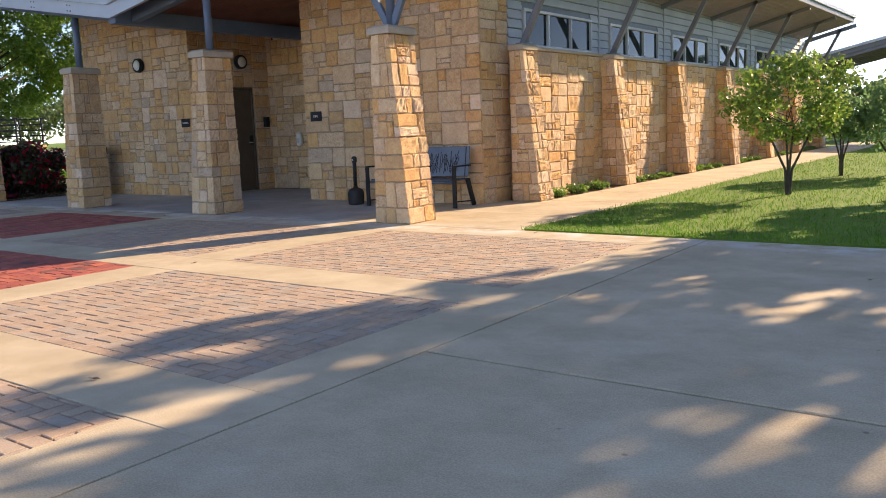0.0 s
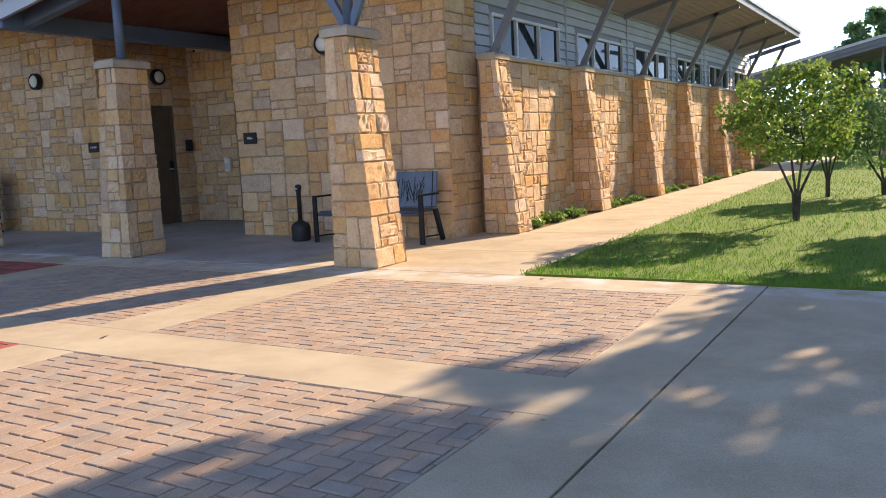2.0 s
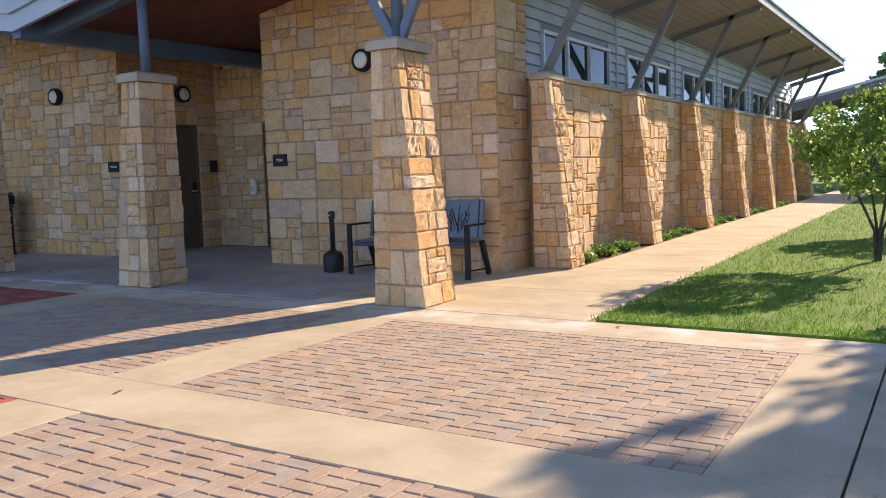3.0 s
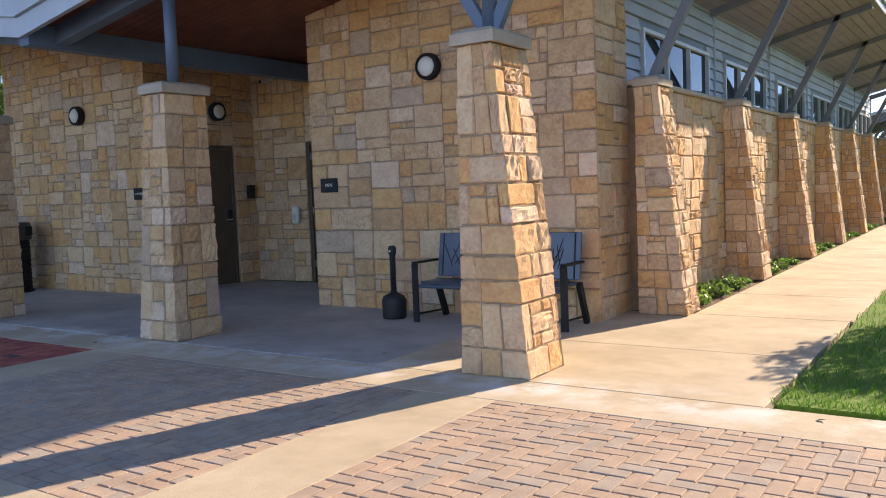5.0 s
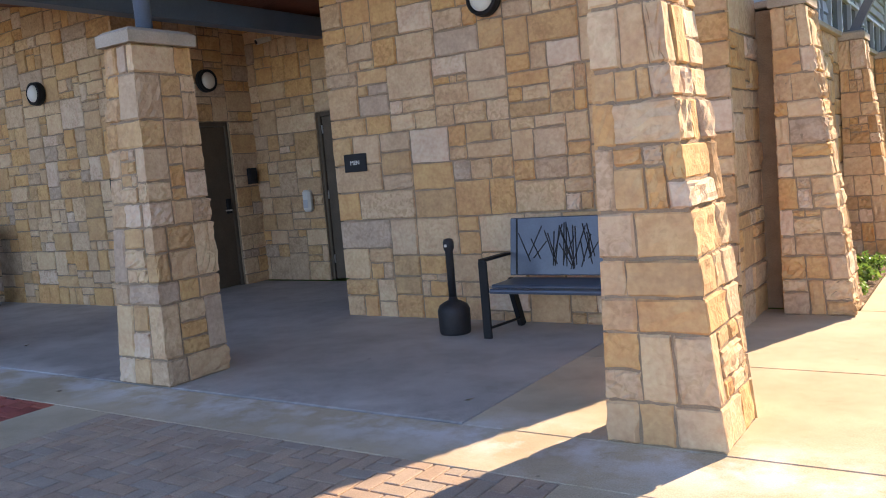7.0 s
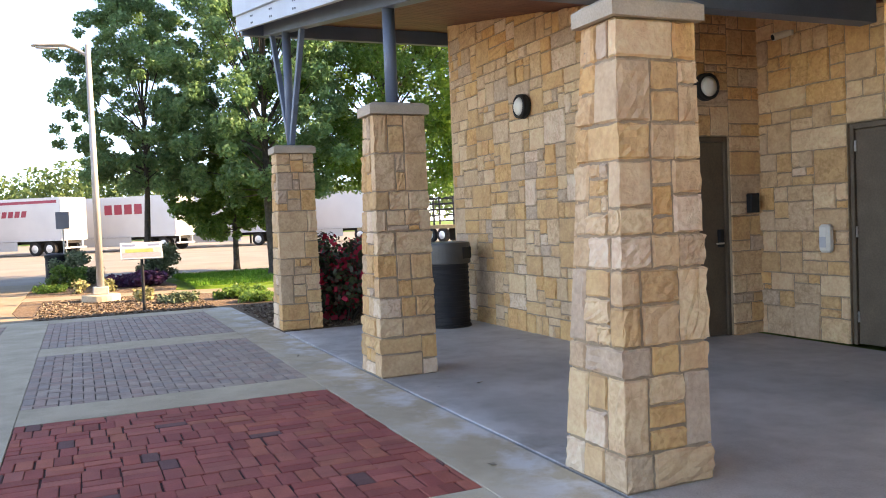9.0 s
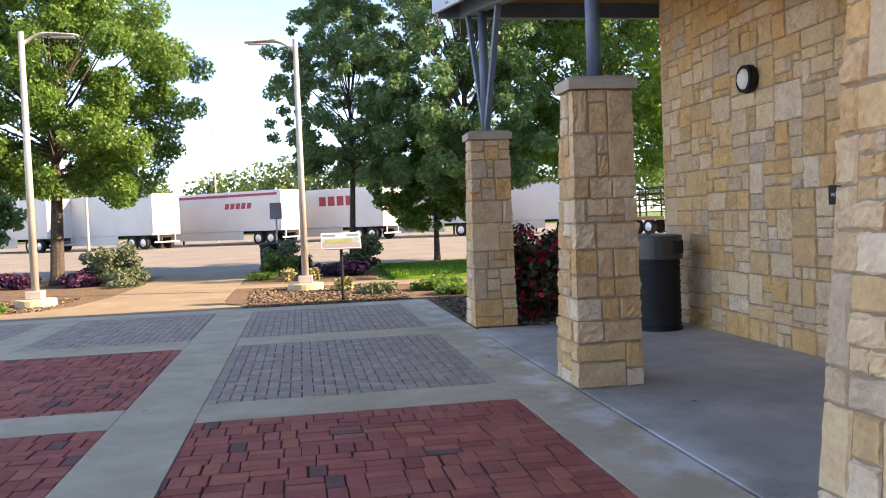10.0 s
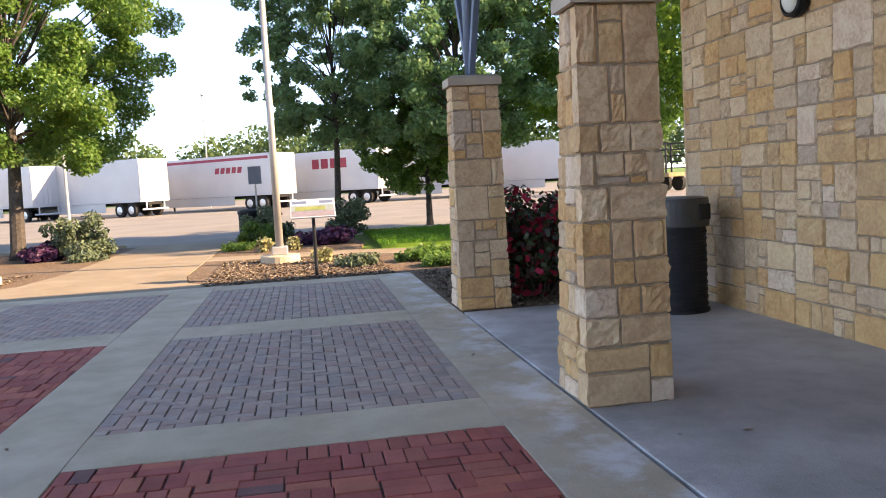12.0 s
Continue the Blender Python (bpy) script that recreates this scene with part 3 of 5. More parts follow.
# siding, boards and windows above the wing wall
siding = thing("siding_wall", "grey horizontal lap siding with vertical joints", "siding", kind="structure")
# dark sheet behind gapped boards stands in for the shadow under each lap
Shape().box((-8.2, 12.92, 2.6), (-8.03, 34.2, 4.12)).make("backing", strut_mat, siding)
WINDOWS = [(13.54 + 3.65 * i, 16.3 + 3.65 * i) for i in range(6)]
for i in range(6):
    w0, w1 = WINDOWS[i]
    p0, p1 = w0 - 0.52, w1 + 0.36
    z = 2.73
    while z < 4.1:
        for a, b_ in ([(p0, w0 - 0.02), (w1 + 0.02, p1)] if z < 3.40 else [(p0, p1)]):
            zt = min(z + 0.150, 4.12)
            sh = Shape()
            sh.add([(-8.03, a, z), (-7.985, a, z), (-8.015, a, zt), (-8.03, a, zt), (-8.03, b_, z), (-7.985, b_, z), (-8.015, b_, zt), (-8.03, b_, zt)], [(0, 1, 2, 3), (7, 6, 5, 4), (1, 5, 6, 2), (0, 4, 5, 1), (3, 2, 6, 7)])
            sh.make("board", siding_mat, siding)
        z += 0.165
    Shape().box((-8.02, p1 - 0.005, 2.73), (-7.97, p1 + 0.025, 4.12), 0.004).make("batten", siding_mat, siding)
    w = thing("window_%d" % (i + 1), "three-pane ribbon window in a pale aluminium frame", "window", kind="structure")
    fr = Shape()
    third = (w1 - w0) / 3
    for a, b_, c0, c1 in ((w0, w1, 2.75, 2.80), (w0, w1, 3.38, 3.43), (w0, w0 + 0.05, 2.80, 3.38), (w1 - 0.05, w1, 2.80, 3.38), (w0 + third - 0.03, w0 + third + 0.03, 2.80, 3.38), (w0 + 2 * third - 0.02, w0 + 2 * third + 0.02, 2.80, 3.38)):
        fr.box((-8.03, a, c0), (-7.955, b_, c1), 0.005)
    fr.make("window_frame", frame_mat, w)
    for k in range(3):
        Shape().box((-8.025, w0 + third * k + 0.03, 2.79), (-8.01, w0 + third * (k + 1) - 0.03, 3.39)).make("pane", glass_mat, w)

# wing roof
wing_roof = thing("roof_wing", "overhanging wing roof with stained soffit and pale fascia", "roof", kind="structure")
Shape().sheet([(-14, 12.9, 4.75), (-6.2, 12.9, 4.75), (-6.2, 34.0, 4.75), (-14, 34.0, 4.75)], 0.02).make("roof_deck", pale_steel_mat, wing_roof)
wing_boards = Shape()
for k in range(13):
    x0, x1 = -8.2 + 2.0 * k / 13, -8.2 + 2.0 * (k + 0.94) / 13
    wing_boards.sheet([(x0, 12.9, 4.07 + 0.25 * (x0 + 8.2)), (x1, 12.9, 4.07 + 0.25 * (x1 + 8.2)), (x1, 34.0, 4.07 + 0.25 * (x1 + 8.2)), (x0, 34.0, 4.07 + 0.25 * (x0 + 8.2))], 0.03)
wing_boards.make("soffit", wing_soffit_mat, wing_roof, "grey-mauve board soffit with haze in its colour")
Shape().sheet([(-8.2, 12.9, 4.10), (-6.2, 12.9, 4.60), (-6.2, 34.0, 4.60), (-8.2, 34.0, 4.10)], 0.025).make("soffit_deck", strut_mat, wing_roof)
Shape().box((-6.22, 12.9, 4.53), (-6.15, 34.0, 4.68), 0.006).make("fascia", strut_mat, wing_roof)
Shape().box((-6.22, 12.9, 4.685), (-6.10, 34.05, 4.80), 0.006).make("flashing", pale_steel_mat, wing_roof)
for i in range(7):
    yc = 12.9 + 3.65 * i
    st = thing("roof_strut", "grey steel tube strut from buttress cap to eave", "strut", group="eave struts")
    Shape().beam((-7.62, yc, 2.72), (-6.75, yc, 4.40), 0.10, 0.10).make("tube", strut_mat, st)
    Shape().box((-7.72, yc - 0.09, 2.71), (-7.5, yc + 0.09, 2.74), 0.004).make("base_plate", strut_mat, st)
    Shape().beam((-8.0, yc, 4.06), (-6.22, yc, 4.50), 0.10, 0.14).make("rafter", strut_mat, st)

# canopy
canopy = thing("canopy_roof", "butterfly canopy roof with blue steel edge beams", "roof", kind="structure")
WEST, EAST, FRONT = -21.5, -6.2, 8.97
for side in (WEST, EAST):
    z1, z0 = soffit_z(side), soffit_z(VALLEY)
    ends = [(VALLEY, z0), (side, z1)]
    if side == EAST:
        back_y = 12.9
    else:
        back_y = 34.0
    a, b_ = (ends[1], ends[0]) if side == WEST else (ends[0], ends[1])
    boards = Shape()
    yb = FRONT + 0.065
    while yb < 15.0:
        y1 = min(yb + 0.132, back_y)
        boards.sheet([(a[0], yb, a[1] + 0.03), (b_[0], yb, b_[1] + 0.03), (b_[0], y1, b_[1] + 0.03), (a[0], y1, a[1] + 0.03)], 0.03)
        yb += 0.14
        if yb > back_y:
            break
    boards.make("soffit", soffit_mat, canopy, "red-brown stained board soffit")
    Shape().sheet([(a[0], FRONT + 0.05, a[1] + 0.06), (b_[0], FRONT + 0.05, b_[1] + 0.06), (b_[0], back_y, b_[1] + 0.06), (a[0], back_y, a[1] + 0.06)], 0.025).make("deck", strut_mat, canopy)
    Shape().sheet([(a[0], FRONT, a[1] + 0.32), (b_[0], FRONT, b_[1] + 0.32), (b_[0], back_y, b_[1] + 0.32), (a[0], back_y, a[1] + 0.32)], 0.02).make("roof_deck", pale_steel_mat, canopy)
    Shape().add([(x, y, z + dz) for x, z in (a, b_) for y, dz in ((FRONT, -0.16), (FRONT + 0.06, -0.16), (FRONT + 0.06, 0.07), (FRONT, 0.07))], [(0, 4, 5, 1), (1, 5, 6, 2), (2, 6, 7, 3), (3, 7, 4, 0), (0, 1, 2, 3), (7, 6, 5, 4)]).make("edge_beam", pale_steel_mat, canopy, "blue-grey bolted steel channel")
    Shape().add([(x, y, z + dz) for x, z in (a, b_) for y, dz in ((FRONT - 0.05, 0.075), (FRONT + 0.05, 0.075), (FRONT + 0.05, 0.36), (FRONT - 0.05, 0.36))], [(0, 4, 5, 1), (1, 5, 6, 2), (2, 6, 7, 3), (3, 7, 4, 0), (0, 1, 2, 3), (7, 6, 5, 4)]).make("flashing", pale_steel_mat, canopy)
    Shape().beam((VALLEY, 9.45, z0 - 0.10), (side, 9.45, z1 - 0.10), 0.16, 0.24).make("beam", steel_mat, canopy)
    Shape().beam((side * 0.985 + VALLEY * 0.015, FRONT + 0.06, z1 - 0.12), (side * 0.985 + VALLEY * 0.015, 12.9 if side == EAST else 16, z1 - 0.12), 0.12, 0.26).make("beam", steel_mat, canopy)
Shape().beam((VALLEY, FRONT + 0.06, soffit_z(VALLEY) - 0.12), (VALLEY, 14.0, soffit_z(VALLEY) - 0.12), 0.2, 0.26).make("valley_beam", steel_mat, canopy)

for i, xe in enumerate(COLUMNS):
    xc, yc = (COLUMN_TOPS[i][0] + COLUMN_TOPS[i][2]) / 2, 9.47
    p = thing("canopy_post", "blue-grey steel canopy post on a stone column", "post", group="canopy posts")
    Shape().tube((xc, yc, 2.78), (xc, yc, soffit_z(xc) - 0.18), 0.065, n=16).make("pole", steel_mat, p, smooth=True)
    if i in (0, 3):
        for s in (-1, 1):
            Shape().beam((xc + 0.05 * s, yc, 2.81), (xc + 0.95 * s, yc, soffit_z(xc + 0.95 * s) - 0.2), 0.07, 0.10).make("brace", steel_mat, p)

# doors in the recess, with the plain walls that close the rooms behind
for name, turn, at in (("door_1", 90, (-15.74, 13.32, 0)), ("door_2", 0, (-13.91, 14.34, 0))):
    d = thing(name, "closed dark brown metal restroom door in a steel frame", "door", kind="structure", at=at)
    d.rotation_euler = (0, 0, radians(turn))
    Shape().box((-0.45, 0.03, 0.01), (0.45, 0.08, 2.39), 0.004).make("leaf", door_mat, d)
    for lo, hi in (((-0.5, 0.0, 0), (-0.452, 0.12, 2.455)), ((0.452, 0.0, 0), (0.5, 0.12, 2.455)), ((-0.451, 0.0, 2.395), (0.451, 0.12, 2.455))):
        Shape().box(lo, hi, 0.004).make("door_frame", door_mat, d)
    for z in (0.25, 1.2, 2.15):
        Shape().box((-0.46, 0.012, z), (-0.435, 0.03, z + 0.12), 0.003).make("hinge", chrome_mat, d, "small steel hinge")
    Shape().box((0.33, -0.02, 1.1), (0.40, 0.03, 1.32), 0.006).make("lock_plate", black_mat, d)
    Shape().tube((0.365, -0.05, 1.15), (0.25, -0.05, 1.15), 0.011).make("door_handle", chrome_mat, d, "chrome lever handle")
for k, (lo, hi) in enumerate((((-16.3, 12.26, 0), (-15.97, 14.6, 4.0)), ((-15.9, 14.56, 0), (-11.9, 14.7, 4.1)), ((-19.6, 33.8, 0), (-8.0, 34.0, 4.3)), ((-19.9, 16.01, 0), (-19.6, 34.0, 4.6)), ((-8.2, 12.26, 0), (-8.05, 33.8, 2.6)))):
    Shape().box(lo, hi).make("wall_inner_%d" % (k + 1), mortar_mat, label="plain masonry wall closing the building", category="wall", kind="structure")
Shape().sheet([(-13.9, 12.85, 3.72), (-8.1, 12.85, 4.66), (-8.1, 14.8, 4.66), (-13.9, 14.8, 3.72)], 0.03).make("ceiling", soffit_mat, label="stained board ceiling over the entry recess", category="ceiling", kind="structure")

# ---- parking lot, path, beds and lawns ----
lot = Shape().box((-150, -140, -0.2), (-37.6, 120, -0.03))
lot.make("road", asphalt_mat, label="buff concrete truck parking lot", category="road", kind="structure")
kerb = thing("kerb", "pale concrete kerb along the parking lot", "kerb", kind="structure")
for y0, y1 in ((-60, 1.9), (5.5, 60)):
    Shape().box((-37.6, y0, -0.2), (-37.42, y1, 0.09), 0.02).make("kerb_stone", concrete_mat, kerb)
Shape().prism([(-24.71, -14), (-24.71, 6.1), (-25.6, 5.3), (-27, 5.1), (-37.6, 5.1), (-37.6, 2.3), (-29.5, 2.3), (-27.2, 2.0), (-26.2, 1.2), (-25.8, 0), (-25.8, -14)][::-1], -0.15, -0.004).make("path", path_mat, label="sunlit buff concrete path to the parking lot", category="path", kind="structure")
Shape().prism([(-30.0, 5.11), (-29.4, 8.3), (-28.6, 9.6), (-25.0, 14.0), (-25.0, 16.0), (-29.9, 9.9), (-30.6, 8.6), (-31.2, 5.11)], -0.15, -0.006).make("cross_path", path_mat, label="narrow curved concrete walk across the beds", category="path", kind="structure")
beds = (
    [(-24.72, 6.12), (-24.72, 9.16), (-20.02, 9.18), (-20.02, 13.0), (-26.0, 12.6), (-28.6, 9.55), (-29.4, 8.25), (-29.99, 5.13), (-27, 5.12), (-25.62, 5.32)],
    [(-31.22, 5.12), (-37.4, 5.12), (-37.4, 8.6), (-33, 9.0), (-30.6, 8.7)],
    [(-25.82, 0), (-26.25, 1.2), (-27.25, 1.98), (-29.5, 2.28), (-37.4, 2.28), (-37.4, -2.5), (-31.5, -3.0), (-25.82, -4)],
    [(-7.74, 13.16), (-7.22, 13.16), (-7.22, 34.5), (-7.74, 34.5)],
)
for k, outline in enumerate(beds):
    area = sum(a[0] * b[1] - b[0] * a[1] for a, b in zip(outline, outline[1:] + outline[:1]))
    Shape().prism(outline if area > 0 else outline[::-1], -0.15, -0.012).make("planting_bed", mulch_mat, label="planting bed covered with brown bark mulch", category="planting bed", kind="structure")


def lawn(name, x0, y0, x1, y1, count, tall, seed, label, edge=0.0):
    Shape().box((x0, y0, -0.15), (x1, y1, 0.006)).make(name, soil_mat, label=label, category="lawn", kind="structure")
    r = np.random.RandomState(seed)
    k = r.rand(count, 2)
    k[:, 1] = k[:, 1] ** 1.5
    c = np.zeros((count, 3))
    c[:, 0], c[:, 1] = x0 - edge + (x1 - x0 + edge) * k[:, 0], y0 - edge + (y1 - y0) * k[:, 1]
    h = tall * (0.5 + 0.8 * r.rand(count))
    a = r.rand(count) * 2 * math.pi
    up = np.stack([r.normal(size=count) * 0.45 * h, r.normal(size=count) * 0.45 * h, h], 1) * 0.5
    w = 0.0045 * tall / 0.06
    wide = np.stack([np.cos(a) * w, np.sin(a) * w, 0 * a], 1)
    c[:, 2] = h * 0.5
    quads("grass_blades", c, wide, up, grass_mat, label="bright green mown grass blades", category="grass", kind="stuff")


lawn("lawn_east", -5.52, 9.27, 14, 46, 120000, 0.046, 21, "sunny mown lawn beside the sidewalk", 0.03)
lawn("lawn_west", -37.4, 9.3, -31.2, 30, 24000, 0.09, 22, "sunny lawn strip by the parking lot")
lawn("lawn_south", -37.4, -30, -31.6, -3.1, 14000, 0.09, 23, "shaded lawn strip by the parking lot")

maroon_mat = material("maroon_stripe", [(0.30, 0.02, 0.05), (0.34, 0.03, 0.06)], 2, 30, 0.4, 0.0, contrast=0.1)
tyre_mat = material("tyre_rubber", [(0.015, 0.015, 0.015), (0.03, 0.028, 0.026)], 8, 60, 0.9, 0.2)
rim_mat = material("wheel_rim", [(0.5, 0.5, 0.5), (0.6, 0.6, 0.6)], 8, 60, 0.35, 0.0, metal=0.6, contrast=0.1)
deck_mat = material("trailer_deck_wood", [(0.30, 0.21, 0.10), (0.38, 0.27, 0.14)], 5, 40, 0.9, 0.2)


def wheel(parent, x, y, z, r, side):
    w = Shape().tube((x, y - 0.15, z), (x, y + 0.15, z), r, n=22).make("wheel", tyre_mat, parent)
    Shape().lathe([(r * 0.58, 0.0), (r * 0.58, 0.012), (r * 0.45, 0.02), (r * 0.2, 0.05), (0.02, 0.05)], n=18).make("rim", rim_mat, w).matrix_basis = pose(x * U, (y + 0.152 * side) * U, z * U, -90 * side, 0, 0)


def trailer(x, y, mark=0):
    """A dry van, its rear at the origin and its nose along +x; the side at y = 2.8 faces the porch."""
    t = thing("semi_trailer", "white box semi-trailer parked diagonally in the lot" if not mark else "white box semi-trailer with red markings parked diagonally", "trailer", group="parked trailers")
    n, w, z0, z1 = 17.4, 2.8, 1.25, 4.42
    Shape().box((0, 0, z0), (n, w, z1), 0.03).make("body", white_mat, t)
    Shape().box((-0.01, -0.01, z0 - 0.12), (n + 0.01, w + 0.01, z0 + 0.02), 0.01).make("lower_rail", frame_mat, t)
    Shape().box((-0.012, -0.012, z1 - 0.07), (n + 0.012, w + 0.012, z1 + 0.015), 0.01).make("upper_rail", frame_mat, t)
    Shape().box((0.1, 0.6, z0 - 0.35), (n - 0.1, w - 0.6, z0 - 0.13), 0.02).make("chassis", tyre_mat, t)
    Shape().box((4.2, w - 0.10, 0.42), (12.5, w - 0.06, z0 - 0.13), 0.01).make("side_skirt", white_mat, t)
    Shape().box((-0.05, 0.15, 0.5), (0.05, w - 0.15, 0.62), 0.01).make("rear_bumper", frame_mat, t)
    for yy in (0.5, w - 0.6):
        Shape().box((-0.04, yy, 0.62), (0.04, yy + 0.1, z0 - 0.12), 0.01).make("bumper_post", frame_mat, t)
    for yy in (0.02, w / 2 + 0.01):
        d = Shape().box((-0.045, yy, z0 + 0.04), (-0.005, yy + w / 2 - 0.03, z1 - 0.08), 0.01).make("door", white_mat, t)
        for k in (0.3, 0.75):
            Shape().tube((-0.07, yy + k * w / 2, z0 + 0.05), (-0.07, yy + k * w / 2, z1 - 0.1), 0.02, n=8).make("lock_rod", frame_mat, d)
    for wx in (1.2, 2.55):
        for yy, sd in ((0.2, -1), (w - 0.2, 1)):
            wheel(t, wx, yy, 0.53, 0.53, sd)
    for yy in (0.5, w - 0.6):
        Shape().box((13.6, yy, 0.05), (13.75, yy + 0.12, z0 - 0.13), 0.01).make("landing_leg", tyre_mat, t)
    Shape().box((3.0, 0.3, 0.25), (3.04, w - 0.1, 0.95), 0.005).make("mud_flap", tyre_mat, t)
    if mark == 1:
        Shape().box((0.3, w + 0.004, z1 - 0.42), (n - 0.3, w + 0.012, z1 - 0.2)).make("stripe", maroon_mat, t, "maroon stripe under the top rail")
        for k in range(5):
            Shape().add([(3.2 + 0.62 * k + (0.12 if q in (2, 3) else 0) * -1 + dx, w + yy, z) for yy in (0.004, 0.012) for q, (dx, z) in enumerate(((0, 3.0), (0.45, 3.0), (0.45, 3.48), (0, 3.48)))], [(4, 5, 6, 7), (3, 2, 1, 0), (0, 1, 5, 4), (1, 2, 6, 5), (2, 3, 7, 6), (3, 0, 4, 7)]).make("logo_bar", maroon_mat, t, "maroon block mark")
    if mark == 2:
        for k in range(4):
            Shape().box((3.0 + 0.95 * k, w + 0.004, 3.0), (3.72 + 0.95 * k, w + 0.012, 3.8)).make("logo_bar", maroon_mat, t, "dark red block mark")
    t.matrix_basis = pose(x * U, y * U, -0.03 * U, 0, 0, 230)
    return t


for x, y, mark in ((-88.0, -32.5, 0), (-85.5, -23.0, 0), (-83.4, -12.0, 0), (-78.8, -2.9, 0), (-78.75, 7.05, 1), (-78.8, 15.3, 2), (-78.4, 24.0, 0), (-78.4, 33.0, 0)):
    trailer(x, y, mark)

# a flatbed with pipe rails
flat = thing("flatbed_trailer", "black flatbed trailer with horizontal side rails and wooden deck", "trailer")
Shape().box((0, 0, 0.95), (11, 2.6, 1.2), 0.02).make("deck", deck_mat, flat)
for k in range(5):
    for yy in (0.0, 2.52):
        Shape().box((0, yy, 1.45 + 0.4 * k), (8.5, yy + 0.08, 1.53 + 0.4 * k), 0.01).make("rail", black_mat, flat)
for k in range(5):
    for yy in (0.02, 2.5):
        Shape().box((0.2 + 2.0 * k, yy, 1.2), (0.32 + 2.0 * k, yy + 0.08, 3.15), 0.01).make("post", black_mat, flat)
Shape().box((8.5, 0, 1.2), (8.62, 2.6, 3.9), 0.01).make("headboard", black_mat, flat)
for wx in (1.5, 2.7, 9.5):
    for yy, sd in ((0.2, -1), (2.4, 1)):
        wheel(flat, wx, yy, 0.5, 0.5, sd)
flat.matrix_basis = pose(-60 * U, 32.5 * U, -0.03 * U, 0, 0, 200)

# ---- trees ----


def leaf_cloud(name, blobs, count, size, mat, parent, seed, **tags):
    r = np.random.RandomState(seed)
    blobs = np.array(blobs, float)
    weight = blobs[:, 3] ** 2
    pick = r.choice(len(blobs), count, p=weight / weight.sum())
    d = r.normal(size=(count, 3))
    d /= np.linalg.norm(d, axis=1)[:, None]
    rad = blobs[pick, 3] * (1.08 - 0.75 * r.rand(count) ** 1.6)
    c = blobs[pick, :3] + d * rad[:, None] * np.array([1, 1, 0.8])
    nrm = d * 0.5 + r.normal(size=(count, 3)) * 0.6 + np.array([0, 0, 0.4])
    nrm /= np.linalg.norm(nrm, axis=1)[:, None]
    a = np.cross(nrm, r.normal(size=(count, 3)))
    a /= np.linalg.norm(a, axis=1)[:, None]
    b = np.cross(nrm, a)
    s = size * (0.6 + 0.8 * r.rand(count))[:, None]
    return quads(name, c, a * s * 0.5, b * s * 0.3, mat, parent, **tags)


def tree(x, y, height, radius, low, count, leaf, mat, seed, trunk=0.14, label="leafy green shade tree", group="shade trees", clumps=190, stems=1, wide_at=0.4, limbs=()):
    """A trunk, limbs out to each clump and a crown of loose leaves, widest at wide_at of the crown's height."""
    r = random.Random(seed)
    t = thing("tree", label, "tree", group=group)
    sh = Shape()
    fork = low * 0.95
    if stems == 1:
        lean = Vector((r.uniform(-0.12, 0.12), r.uniform(-0.12, 0.12), 0))
        top = Vector((x, y, fork)) + lean
        sh.tube((x, y, -0.05), (x, y, 0.25), trunk * 1.4, trunk * 1.05, 10)
        sh.tube((x, y, 0.25), top, trunk * 1.05, trunk * 0.8, 10)
        sh.tube(top, (x + lean.x, y + lean.y, height * 0.85), trunk * 0.75, trunk * 0.12, 8)
        heads = [top]
    else:
        heads = []
        for k in range(stems):
            a = 2 * math.pi * k / stems + 0.4
            q = Vector((x + 0.05 * radius * math.cos(a), y + 0.05 * radius * math.sin(a), low * 0.42))
            p = Vector((x + 0.38 * radius * math.cos(a), y + 0.38 * radius * math.sin(a), low * 1.15))
            sh.tube((x + 0.02 * math.cos(a), y + 0.02 * math.sin(a), -0.05), q, trunk * 1.1, trunk * 0.9, 8)
            sh.tube(q, p, trunk * 0.9, trunk * 0.6, 8)
            heads.append(p)
    blobs = []
    for i in range(clumps):
        a = i * 2.399 + r.uniform(-0.4, 0.4)
        k = (i + 0.5) / clumps
        if k < wide_at:
            wide = 0.62 + 0.38 * math.sin(0.5 * math.pi * k / wide_at)
        else:
            wide = math.sqrt(max(0.02, 1 - ((k - wide_at) / (1 - wide_at)) ** 2))
        d = math.sqrt(r.uniform(0.12, 1.0)) * wide * radius * r.uniform(0.8, 1.12)
        p = Vector((x + d * math.cos(a), y + d * math.sin(a), low + k * (height - low) + r.uniform(-0.06, 0.06) * (height - low)))
        blobs.append((*p, radius * r.uniform(0.07, 0.17) * min(2.2, (190 / clumps) ** 0.55)))
        if i % 4 == 0:
            base = min(heads, key=lambda h: (h - p).length)
            q = Vector((base.x, base.y, max(base.z, base.z + (p.z - base.z) * 0.45)))
            if stems == 1:
                sh.tube(q, q + (p - q) * 0.95, trunk * 0.24, trunk * 0.05, 6)
            else:
                sh.tube(base, base + (p - base) * 0.95, trunk * 0.4, trunk * 0.1, 6)
    for p in limbs:
        sh.tube((x, y, p[2] * 0.75), p[:3], trunk * 0.3, trunk * 0.08, 6)
        blobs.append(p)
    sh.make("trunk", bark_mat, t)
    leaf_cloud("crown", blobs, count, leaf, mat, t, seed)
    return t


